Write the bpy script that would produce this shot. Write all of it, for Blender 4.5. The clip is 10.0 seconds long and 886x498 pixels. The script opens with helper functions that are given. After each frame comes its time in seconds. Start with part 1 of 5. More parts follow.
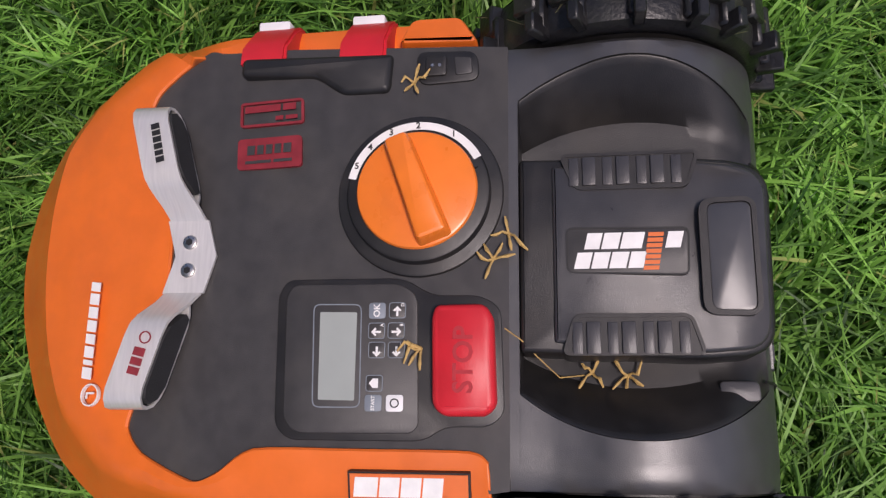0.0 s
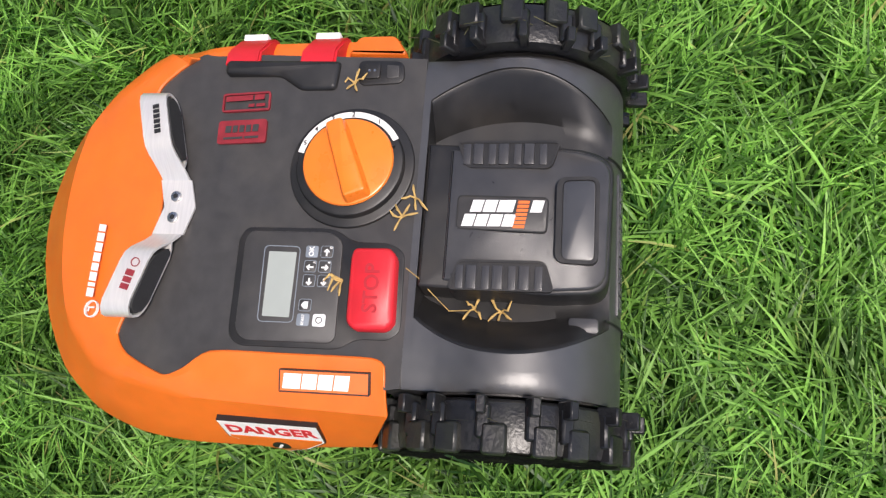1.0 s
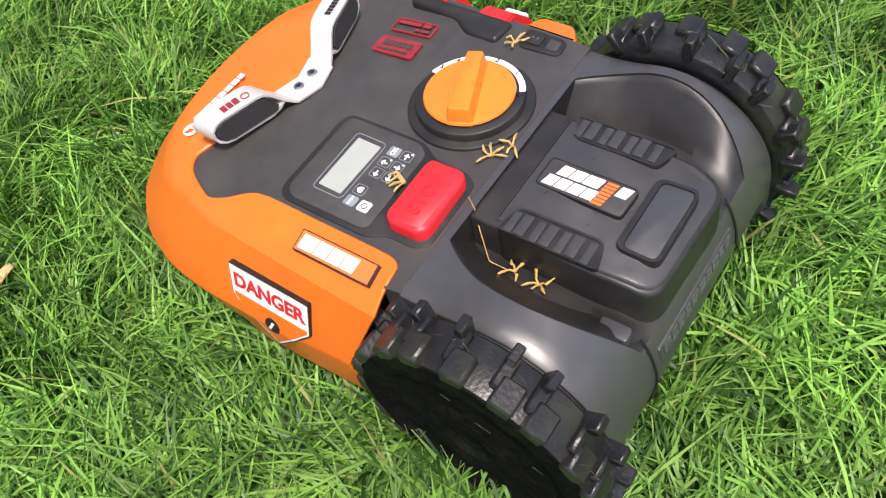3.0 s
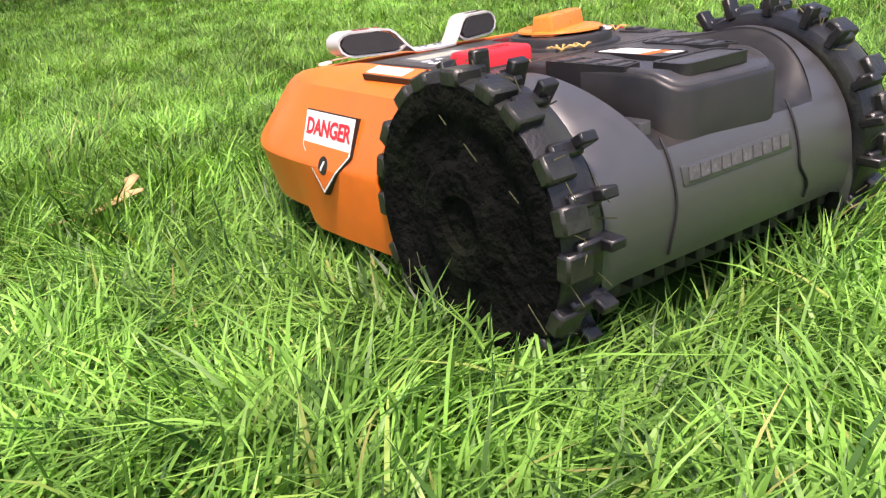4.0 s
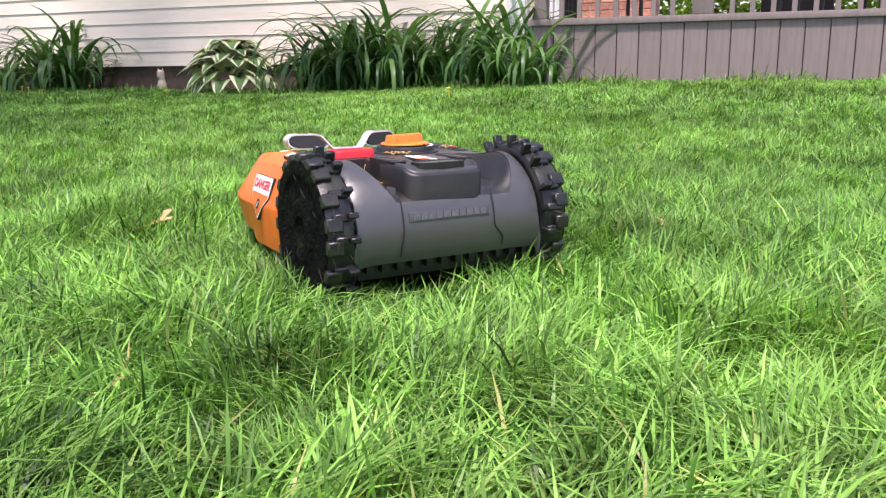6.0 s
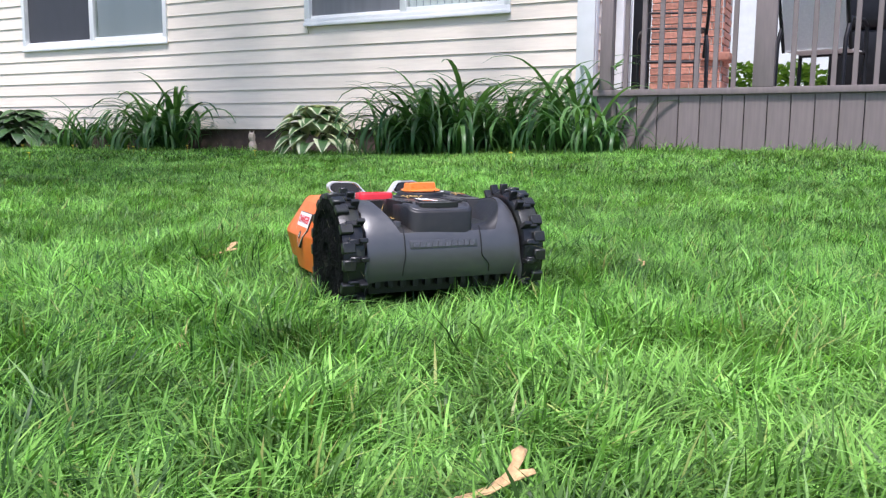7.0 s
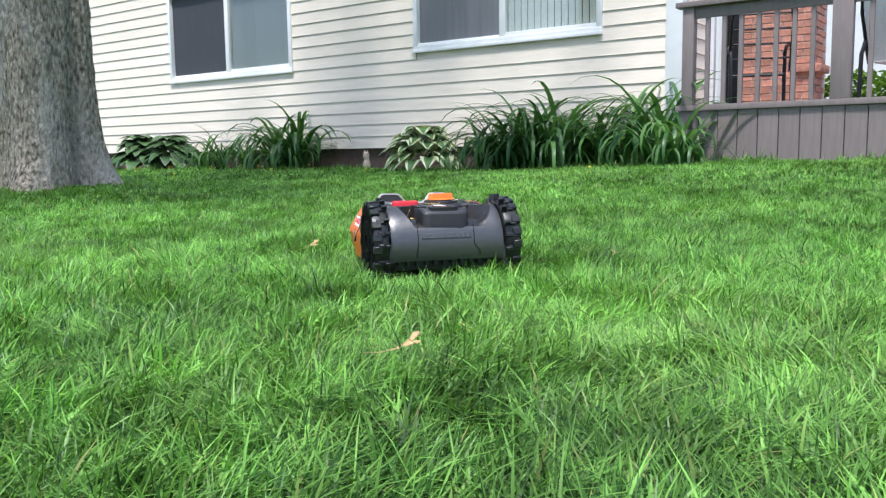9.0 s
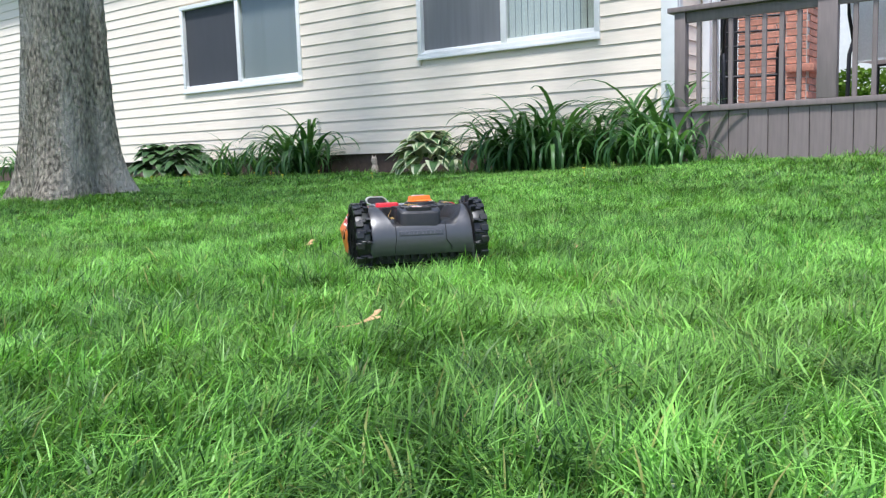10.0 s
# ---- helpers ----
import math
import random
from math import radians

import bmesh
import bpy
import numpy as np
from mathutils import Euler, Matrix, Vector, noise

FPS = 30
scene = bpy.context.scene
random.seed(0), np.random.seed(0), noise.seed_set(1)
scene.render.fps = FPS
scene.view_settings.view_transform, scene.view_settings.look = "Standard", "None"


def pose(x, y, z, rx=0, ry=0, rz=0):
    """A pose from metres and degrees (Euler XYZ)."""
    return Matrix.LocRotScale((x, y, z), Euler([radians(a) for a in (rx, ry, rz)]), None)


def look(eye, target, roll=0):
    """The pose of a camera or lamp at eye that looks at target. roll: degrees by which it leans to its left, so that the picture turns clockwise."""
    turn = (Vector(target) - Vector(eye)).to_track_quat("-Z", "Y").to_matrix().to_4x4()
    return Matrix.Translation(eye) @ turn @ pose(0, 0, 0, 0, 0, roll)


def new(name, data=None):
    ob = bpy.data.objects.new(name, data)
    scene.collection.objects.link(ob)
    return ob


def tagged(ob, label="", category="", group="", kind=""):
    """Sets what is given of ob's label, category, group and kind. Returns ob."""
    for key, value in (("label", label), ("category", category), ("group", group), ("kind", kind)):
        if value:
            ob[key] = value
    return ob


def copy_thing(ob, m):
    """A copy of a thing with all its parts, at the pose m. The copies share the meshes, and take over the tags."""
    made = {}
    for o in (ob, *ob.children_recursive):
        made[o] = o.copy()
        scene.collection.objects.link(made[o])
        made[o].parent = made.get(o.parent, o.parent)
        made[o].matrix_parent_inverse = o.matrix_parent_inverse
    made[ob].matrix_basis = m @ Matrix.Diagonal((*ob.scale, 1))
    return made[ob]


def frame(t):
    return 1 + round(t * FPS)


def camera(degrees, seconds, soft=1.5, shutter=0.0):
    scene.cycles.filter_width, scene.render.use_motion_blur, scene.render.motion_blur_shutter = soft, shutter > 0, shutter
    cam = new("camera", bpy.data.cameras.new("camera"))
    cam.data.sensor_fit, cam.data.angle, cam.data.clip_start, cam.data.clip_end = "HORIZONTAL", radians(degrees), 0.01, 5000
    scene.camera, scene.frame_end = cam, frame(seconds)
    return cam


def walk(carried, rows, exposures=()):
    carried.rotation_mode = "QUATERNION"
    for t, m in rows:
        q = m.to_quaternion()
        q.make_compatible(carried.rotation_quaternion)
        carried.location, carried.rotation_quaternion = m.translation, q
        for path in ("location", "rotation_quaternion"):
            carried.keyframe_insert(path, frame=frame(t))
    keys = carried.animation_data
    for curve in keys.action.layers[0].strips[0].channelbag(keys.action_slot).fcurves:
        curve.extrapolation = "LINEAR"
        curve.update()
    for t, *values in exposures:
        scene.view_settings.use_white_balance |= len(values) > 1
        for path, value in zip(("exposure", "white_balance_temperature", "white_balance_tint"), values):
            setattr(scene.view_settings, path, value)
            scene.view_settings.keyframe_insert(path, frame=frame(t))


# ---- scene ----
FOV = 56.7
cam = camera(FOV, 10.0, soft=1.3, shutter=0.0)
PATH = [
    (0, (-0.120, 0.126, 0.753), (0.341, 0.430, -1.169), -33.7),
    (0.5, (-0.176, 0.011, 0.842), (0.325, 0.392, -1.056), -37.0),
    (1, (-0.222, 0.016, 0.880), (0.336, 0.371, -1.008), -29.7),
    (1.5, (-0.257, 0.024, 0.916), (0.377, 0.387, -0.946), -28.9),
    (2, (-0.220, 0.039, 0.955), (0.312, 0.342, -0.950), -30.5),
    (2.5, (-0.304, -0.011, 0.912), (0.364, 0.368, -0.935), -20.4),
    (2.7, (-0.321, -0.059, 0.855), (0.353, 0.526, -0.935), -20.7),
    (3.8, (-0.507, -0.290, 0.367), (0.625, 1.150, -0.435), -3.0),
    (4, (-0.519, -0.365, 0.331), (0.538, 1.185, -0.362), -5.7),
    (4.5, (-0.515, -0.533, 0.333), (0.482, 1.103, -0.240), -5.4),
    (5, (-0.538, -0.673, 0.321), (0.474, 0.972, -0.198), -2.1),
    (5.5, (-0.542, -0.833, 0.362), (0.401, 0.852, -0.159), -1.9),
    (5.7, (-0.578, -0.902, 0.365), (0.403, 0.773, -0.117), -0.3),
    (6.8, (-0.560, -1.288, 0.350), (0.239, 0.523, 0.066), -0.6),
    (7, (-0.584, -1.345, 0.350), (0.202, 0.474, 0.084), 0.4),
    (7.5, (-0.573, -1.525, 0.355), (0.113, 0.339, 0.115), -1.1),
    (8, (-0.576, -1.653, 0.367), (0.048, 0.231, 0.119), 0.1),
    (8.5, (-0.565, -1.819, 0.355), (-0.001, 0.086, 0.126), -0.5),
    (9, (-0.542, -2.025, 0.374), (-0.039, -0.103, 0.142), -0.8),
    (9.5, (-0.524, -2.198, 0.369), (-0.049, -0.269, 0.139), -1.1),
    (10, (-0.500, -2.327, 0.382), (-0.035, -0.395, 0.158), -1.8),
]
EXPOSURES = [(0, -0.6, 6550, 25), (0.5, -0.2, 6600, 20), (1, 0.1, 6600, 16), (2.5, 0.35, 6600, 15), (4, 0.87, 7100, 26), (5, 0.96, 7000, 27), (5.5, 0.94, 6800, 28), (7, 0.58, 5850, 20), (8, 0.56, 5780, 14), (10, 0.56, 5780, 12)]
walk(cam, [(t, look(e, a, r)) for t, e, a, r in PATH], EXPOSURES)

# ---------------------------------------------------------------- light
world = bpy.data.worlds.new("sky")
scene.world = world
world.use_nodes = True
wn = world.node_tree
sky = wn.nodes.new("ShaderNodeTexSky")
sky.sky_type, sky.sun_disc = "NISHITA", False
SUN_DIR = Vector((-0.22, -0.34, 1.0)).normalized()      # towards the sun
sky.sun_elevation = math.asin(SUN_DIR.z)
sky.sun_rotation = math.atan2(SUN_DIR.x, SUN_DIR.y)
sky.air_density, sky.dust_density = 1.0, 2.5
wn.links.new(sky.outputs[0], wn.nodes["Background"].inputs[0])
wn.nodes["Background"].inputs[1].default_value = 0.15
sun = new("sun", bpy.data.lights.new("sun", "SUN"))
sun.data.energy, sun.data.angle, sun.data.color = 3.8, radians(7), (1.0, 0.95, 0.87)
sun.matrix_world = look(SUN_DIR * 30, (0, 0, 0))


# ---------------------------------------------------------------- materials
def material(name, colour, rough=0.6, metal=0.0, vary=0.15, scale=30.0, bump=0.0, bump_scale=200.0, second=None, second_scale=4.0,
             second_amount=0.0, spec=0.5, each=0.0, stretch=(1, 1, 1), detail=4.0, coat=0.0, deep=0.01):
    """Base colour with fine and coarse variation, wear and relief."""
    m = bpy.data.materials.new(name)
    m.use_nodes = True
    nt = m.node_tree
    p = nt.nodes["Principled BSDF"]
    p.inputs["Roughness"].default_value = rough
    p.inputs["Metallic"].default_value = metal
    p.inputs["Specular IOR Level"].default_value = spec
    p.inputs["Coat Weight"].default_value = coat
    tc = nt.nodes.new("ShaderNodeTexCoord")
    mp = nt.nodes.new("ShaderNodeMapping")
    mp.inputs["Scale"].default_value = stretch
    nt.links.new(tc.outputs["Object"], mp.inputs[0])
    n1 = nt.nodes.new("ShaderNodeTexNoise")
    n1.inputs["Scale"].default_value, n1.inputs["Detail"].default_value = scale, detail
    nt.links.new(mp.outputs[0], n1.inputs["Vector"])
    r1 = nt.nodes.new("ShaderNodeMapRange")
    r1.inputs["From Min"].default_value, r1.inputs["From Max"].default_value = 0.3, 0.7
    r1.inputs["To Min"].default_value, r1.inputs["To Max"].default_value = 1 - vary, 1 + vary
    nt.links.new(n1.outputs[0], r1.inputs[0])
    mul = nt.nodes.new("ShaderNodeVectorMath")
    mul.operation = "SCALE"
    mul.inputs[0].default_value = colour
    nt.links.new(r1.outputs[0], mul.inputs["Scale"])
    out = mul.outputs[0]
    if second is not None:
        n2 = nt.nodes.new("ShaderNodeTexNoise")
        n2.inputs["Scale"].default_value, n2.inputs["Detail"].default_value = second_scale, 6.0
        nt.links.new(mp.outputs[0], n2.inputs["Vector"])
        r2 = nt.nodes.new("ShaderNodeMapRange")
        r2.inputs["From Min"].default_value, r2.inputs["From Max"].default_value = 0.48, 0.72
        r2.inputs["To Max"].default_value = second_amount
        nt.links.new(n2.outputs[0], r2.inputs[0])
        mix = nt.nodes.new("ShaderNodeMix")
        mix.data_type = "RGBA"
        mix.inputs[7].default_value = (*second, 1)
        nt.links.new(r2.outputs[0], mix.inputs[0])
        nt.links.new(out, mix.inputs[6])
        out = mix.outputs[2]
    if each:
        oi = nt.nodes.new("ShaderNodeObjectInfo")
        r3 = nt.nodes.new("ShaderNodeMapRange")
        r3.inputs["To Min"].default_value, r3.inputs["To Max"].default_value = 1 - each, 1 + each
        nt.links.new(oi.outputs["Random"], r3.inputs[0])
        m3 = nt.nodes.new("ShaderNodeVectorMath")
        m3.operation = "SCALE"
        nt.links.new(out, m3.inputs[0])
        nt.links.new(r3.outputs[0], m3.inputs["Scale"])
        out = m3.outputs[0]
    nt.links.new(out, p.inputs["Base Color"])
    r4 = nt.nodes.new("ShaderNodeMapRange")
    r4.inputs["To Min"].default_value, r4.inputs["To Max"].default_value = max(0.02, rough - 0.12), min(1, rough + 0.12)
    nt.links.new(n1.outputs[0], r4.inputs[0])
    nt.links.new(r4.outputs[0], p.inputs["Roughness"])
    if bump:
        n3 = nt.nodes.new("ShaderNodeTexNoise")
        n3.inputs["Scale"].default_value, n3.inputs["Detail"].default_value = bump_scale, 3.0
        nt.links.new(mp.outputs[0], n3.inputs["Vector"])
        b = nt.nodes.new("ShaderNodeBump")
        b.inputs["Strength"].default_value, b.inputs["Distance"].default_value = bump, deep
        nt.links.new(n3.outputs[0], b.inputs["Height"])
        nt.links.new(b.outputs[0], p.inputs["Normal"])
    return m


def leaf_material(name, dark, light, rough=0.45, through_amount=0.35, patch=1.5, straw=0.0, each=False, dry=0.0, spec=0.35, fine=0.0):
    """Green that differs from blade to blade and patch to patch, with light shining through."""
    m = bpy.data.materials.new(name)
    m.use_nodes = True
    nt = m.node_tree
    p = nt.nodes["Principled BSDF"]
    p.inputs["Roughness"].default_value = rough
    p.inputs["Specular IOR Level"].default_value = spec
    geo = nt.nodes.new("ShaderNodeNewGeometry")
    ramp = nt.nodes.new("ShaderNodeValToRGB")
    ramp.color_ramp.elements[0].color = (*dark, 1)
    ramp.color_ramp.elements[1].color = (*light, 1)
    ramp.color_ramp.elements[1].position = 0.95
    if straw:
        e = ramp.color_ramp.elements.new(1.0 - straw)
        e.color = (*light, 1)
        ramp.color_ramp.elements[-1].position = 1.0
        ramp.color_ramp.elements[-1].color = (0.36, 0.33, 0.12, 1)
    tc = nt.nodes.new("ShaderNodeTexCoord")
    n = nt.nodes.new("ShaderNodeTexNoise")
    n.inputs["Scale"].default_value, n.inputs["Detail"].default_value = patch, 3.0
    nt.links.new(tc.outputs["Object"], n.inputs["Vector"])
    if each:
        oi = nt.nodes.new("ShaderNodeObjectInfo")
        nt.links.new(oi.outputs["Random"], ramp.inputs[0])
    else:
        nt.links.new(geo.outputs["Random Per Island"], ramp.inputs[0])
    r = nt.nodes.new("ShaderNodeMapRange")
    r.inputs["From Min"].default_value, r.inputs["From Max"].default_value = 0.3, 0.7
    r.inputs["To Min"].default_value, r.inputs["To Max"].default_value = 0.72, 1.28
    if fine:
        nf = nt.nodes.new("ShaderNodeTexNoise")
        nf.inputs["Scale"].default_value, nf.inputs["Detail"].default_value = fine, 2.0
        nt.links.new(tc.outputs["Object"], nf.inputs["Vector"])
        av = nt.nodes.new("ShaderNodeMath")
        av.operation = "MULTIPLY_ADD"
        av.inputs[1].default_value = 0.55
        half = nt.nodes.new("ShaderNodeMath")
        half.operation = "MULTIPLY"
        half.inputs[1].default_value = 0.45
        nt.links.new(n.outputs[0], half.inputs[0])
        nt.links.new(nf.outputs[0], av.inputs[0])
        nt.links.new(half.outputs[0], av.inputs[2])
        r.inputs["From Min"].default_value, r.inputs["From Max"].default_value = 0.35, 0.65
        r.inputs["To Min"].default_value, r.inputs["To Max"].default_value = 0.48, 1.5
        nt.links.new(av.outputs[0], r.inputs[0])
    else:
        nt.links.new(n.outputs[0], r.inputs[0])
    s = nt.nodes.new("ShaderNodeVectorMath")
    s.operation = "SCALE"
    nt.links.new(ramp.outputs[0], s.inputs[0])
    nt.links.new(r.outputs[0], s.inputs["Scale"])
    col = s.outputs[0]
    if dry:
        n2 = nt.nodes.new("ShaderNodeTexNoise")
        n2.inputs["Scale"].default_value, n2.inputs["Detail"].default_value = 0.55, 4.0
        nt.links.new(tc.outputs["Object"], n2.inputs["Vector"])
        r2 = nt.nodes.new("ShaderNodeMapRange")
        r2.inputs["From Min"].default_value, r2.inputs["From Max"].default_value, r2.inputs["To Max"].default_value = 0.5, 0.72, dry
        nt.links.new(n2.outputs[0], r2.inputs[0])
        mx = nt.nodes.new("ShaderNodeMix")
        mx.data_type = "RGBA"
        mx.inputs[7].default_value = (0.36, 0.47, 0.13, 1)
        nt.links.new(r2.outputs[0], mx.inputs[0])
        nt.links.new(col, mx.inputs[6])
        col = mx.outputs[2]
    nt.links.new(col, p.inputs["Base Color"])
    t = nt.nodes.new("ShaderNodeBsdfTranslucent")
    g = nt.nodes.new("ShaderNodeVectorMath")
    g.operation = "MULTIPLY"
    g.inputs[1].default_value = (1.12, 1.18, 0.65)
    nt.links.new(col, g.inputs[0])
    nt.links.new(g.outputs[0], t.inputs[0])
    mix = nt.nodes.new("ShaderNodeMixShader")
    mix.inputs[0].default_value = through_amount
    nt.links.new(p.outputs[0], mix.inputs[1])
    nt.links.new(t.outputs[0], mix.inputs[2])
    nt.links.new(mix.outputs[0], nt.nodes["Material Output"].inputs[0])
    return m


ORANGE = material("orange_plastic", (0.78, 0.155, 0.016), 0.38, vary=0.05, scale=60, bump=0.03, bump_scale=900, second=(0.5, 0.1, 0.02),
                  second_scale=14, second_amount=0.35, coat=0.15)
KNOB_ORANGE = material("knob_plastic", (0.85, 0.2, 0.02), 0.3, vary=0.05, scale=60, second=(0.55, 0.14, 0.04), second_scale=20, second_amount=0.3)
DECK = material("dark_grey_plastic", (0.045, 0.043, 0.042), 0.40, vary=0.12, scale=90, bump=0.12, bump_scale=1600, second=(0.10, 0.09, 0.075),
                second_scale=16, second_amount=0.30)
SHELL = material("charcoal_shell_plastic", (0.044, 0.044, 0.046), 0.36, vary=0.08, scale=80, bump=0.08, bump_scale=1500, second=(0.05, 0.047, 0.042),
                 second_scale=18, second_amount=0.2, spec=1.0)
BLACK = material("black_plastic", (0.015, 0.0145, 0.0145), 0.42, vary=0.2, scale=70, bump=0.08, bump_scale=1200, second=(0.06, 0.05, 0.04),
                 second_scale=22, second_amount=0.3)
BATTERY = material("battery_plastic", (0.040, 0.040, 0.043), 0.32, vary=0.08, scale=90, bump=0.10, bump_scale=1500, second=(0.11, 0.10, 0.09),
                   second_scale=20, second_amount=0.25)
RUBBER = material("tyre_rubber", (0.011, 0.011, 0.012), 0.36, vary=0.3, scale=60, bump=0.10, bump_scale=300, second=(0.05, 0.055, 0.03),
                  second_scale=20, second_amount=0.55)
# Mud colours taken down near black; the shade on the face is in them.
WHEEL_FACE = material("shaded_dirty_wheel_face", (0.004, 0.0042, 0.0038), 0.95, vary=0.4, scale=50, bump=0.6, bump_scale=120, second=(0.010, 0.013, 0.006),
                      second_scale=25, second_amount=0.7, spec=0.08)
RED = material("red_plastic", (0.62, 0.018, 0.028), 0.42, vary=0.06, scale=50, bump=0.04, bump_scale=900, second=(0.4, 0.03, 0.03), second_scale=20, second_amount=0.3)
RED_PRINT = material("red_print", (0.24, 0.018, 0.026), 0.55, vary=0.15, scale=120)
WHITE_PRINT = material("white_print", (0.80, 0.79, 0.76), 0.5, vary=0.06, scale=100)
BLACK_PRINT = material("black_print", (0.012, 0.012, 0.012), 0.5, vary=0.1, scale=100)
GREY_PRINT = material("grey_print", (0.20, 0.23, 0.26), 0.5, vary=0.1, scale=100)
ALUMINIUM = material("brushed_aluminium", (0.70, 0.68, 0.65), 0.42, metal=0.45, vary=0.06, scale=40, stretch=(1, 12, 1), bump=0.04, bump_scale=500)
STEEL = material("screw_steel", (0.55, 0.54, 0.52), 0.3, metal=1.0, vary=0.1, scale=200)
PAD = material("soft_black_pad", (0.020, 0.020, 0.021), 0.75, vary=0.2, scale=120, bump=0.2, bump_scale=900)
LCD = material("lcd_glass", (0.34, 0.37, 0.34), 0.18, vary=0.04, scale=30)
WHITE_KEY = material("white_key", (0.78, 0.78, 0.77), 0.45, vary=0.04, scale=60)
STRAW = material("dry_straw", (0.50, 0.33, 0.11), 0.7, vary=0.25, scale=150, bump=0.3, bump_scale=400)
DRY_LEAF = material("dry_leaf", (0.52, 0.33, 0.15), 0.7, vary=0.25, scale=60, bump=0.4, bump_scale=150)

SOIL = material("soil_under_grass", (0.034, 0.078, 0.018), 0.95, vary=0.5, scale=25, bump=0.8, bump_scale=40, second=(0.026, 0.052, 0.015), second_scale=3, second_amount=0.6, spec=0.05)
GRASS = leaf_material("grass_blades", (0.018, 0.070, 0.013), (0.28, 0.56, 0.105), 0.42, 0.36, 1.1, straw=0.015, dry=0.20, spec=0.28, fine=9.0)
LILY = leaf_material("daylily_leaves", (0.030, 0.095, 0.026), (0.13, 0.26, 0.075), 0.38, 0.32, 3.0, each=True)
HOSTA = leaf_material("dark_hosta_leaves", (0.03, 0.075, 0.025), (0.08, 0.16, 0.05), 0.4, 0.2, 3.0, each=True)
HOSTA_MID = leaf_material("green_leaf_centres", (0.07, 0.16, 0.05), (0.13, 0.25, 0.08), 0.45, 0.2, 3.0, each=True)
HOSTA_RIM = leaf_material("cream_leaf_edges", (0.62, 0.66, 0.40), (0.78, 0.80, 0.55), 0.5, 0.2, 3.0)
HOSTA_PALE = leaf_material("pale_leaf_edges", (0.12, 0.19, 0.10), (0.30, 0.36, 0.24), 0.5, 0.2, 3.0)
CROWN = leaf_material("tree_leaves", (0.04, 0.11, 0.02), (0.1, 0.2, 0.03), 0.5, 0.3, 1.0)
HEDGE = leaf_material("hedge_leaves", (0.06, 0.13, 0.02), (0.20, 0.32, 0.05), 0.5, 0.3, 1.0)
SIDING = material("cream_vinyl_siding", (0.86, 0.755, 0.625), 0.5, vary=0.04, scale=6, stretch=(1, 1, 20), bump=0.05, bump_scale=60, second=(0.64, 0.54, 0.43), second_scale=1.3, second_amount=0.3, each=0.03)
WHITE_PAINT = material("white_trim", (0.82, 0.82, 0.80), 0.5, vary=0.04, scale=12, second=(0.66, 0.64, 0.58), second_scale=3, second_amount=0.3)
FOUNDATION = material("brown_foundation", (0.11, 0.075, 0.058), 0.9, vary=0.25, scale=14, bump=0.4, bump_scale=60)
DECK_PAINT = material("taupe_painted_wood", (0.215, 0.175, 0.165), 0.6, vary=0.1, scale=5, stretch=(8, 8, 1), bump=0.1, bump_scale=40, second=(0.15, 0.12, 0.11), second_scale=3, second_amount=0.4, each=0.06)
BRICK = material("red_brick", (0.48, 0.215, 0.145), 0.85, vary=0.25, scale=30, bump=0.4, bump_scale=120, each=0.25)
MORTAR = material("mortar", (0.50, 0.44, 0.38), 0.95, vary=0.15, scale=40, bump=0.4, bump_scale=120)
DARK_METAL = material("dark_metal", (0.02, 0.02, 0.022), 0.4, metal=0.6, vary=0.15, scale=30)
# Pale and dark copies of screen and blind put each window's brightness into colour.
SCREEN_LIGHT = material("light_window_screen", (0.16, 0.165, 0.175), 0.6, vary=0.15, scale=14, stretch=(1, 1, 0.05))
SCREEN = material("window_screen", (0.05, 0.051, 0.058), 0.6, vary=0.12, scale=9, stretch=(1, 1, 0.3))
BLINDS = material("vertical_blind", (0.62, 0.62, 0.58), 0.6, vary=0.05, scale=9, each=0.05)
BLINDS_DIM = material("shaded_vertical_blind", (0.27, 0.28, 0.28), 0.6, vary=0.05, scale=9, each=0.12)
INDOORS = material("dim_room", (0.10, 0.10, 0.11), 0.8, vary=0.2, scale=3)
SLING = material("white_sling_fabric", (0.75, 0.74, 0.72), 0.7, vary=0.06, scale=60)
BARK = material("tree_bark", (0.33, 0.285, 0.215), 0.95, vary=0.75, scale=42, stretch=(1, 1, 0.42), bump=1.0, bump_scale=45, second=(0.50, 0.46, 0.39), second_scale=3.2, second_amount=0.85, spec=0.15, deep=0.05)
CLAY = material("pale_ceramic", (0.52, 0.42, 0.34), 0.6, vary=0.25, scale=40)
YELLOW = material("yellow_petals", (0.8, 0.6, 0.03), 0.6, vary=0.1, scale=60)


def pane_glass():
    m = bpy.data.materials.new("window_glass")
    m.use_nodes = True
    nt = m.node_tree
    g = nt.nodes.new("ShaderNodeBsdfGlossy")
    g.inputs["Roughness"].default_value = 0.03
    t = nt.nodes.new("ShaderNodeBsdfTransparent")
    t.inputs[0].default_value = (0.86, 0.9, 0.88, 1)
    mix = nt.nodes.new("ShaderNodeMixShader")
    mix.inputs[0].default_value = 0.10
    nt.links.new(t.outputs[0], mix.inputs[1])
    nt.links.new(g.outputs[0], mix.inputs[2])
    nt.links.new(mix.outputs[0], nt.nodes["Material Output"].inputs[0])
    return m


GLASS = pane_glass()


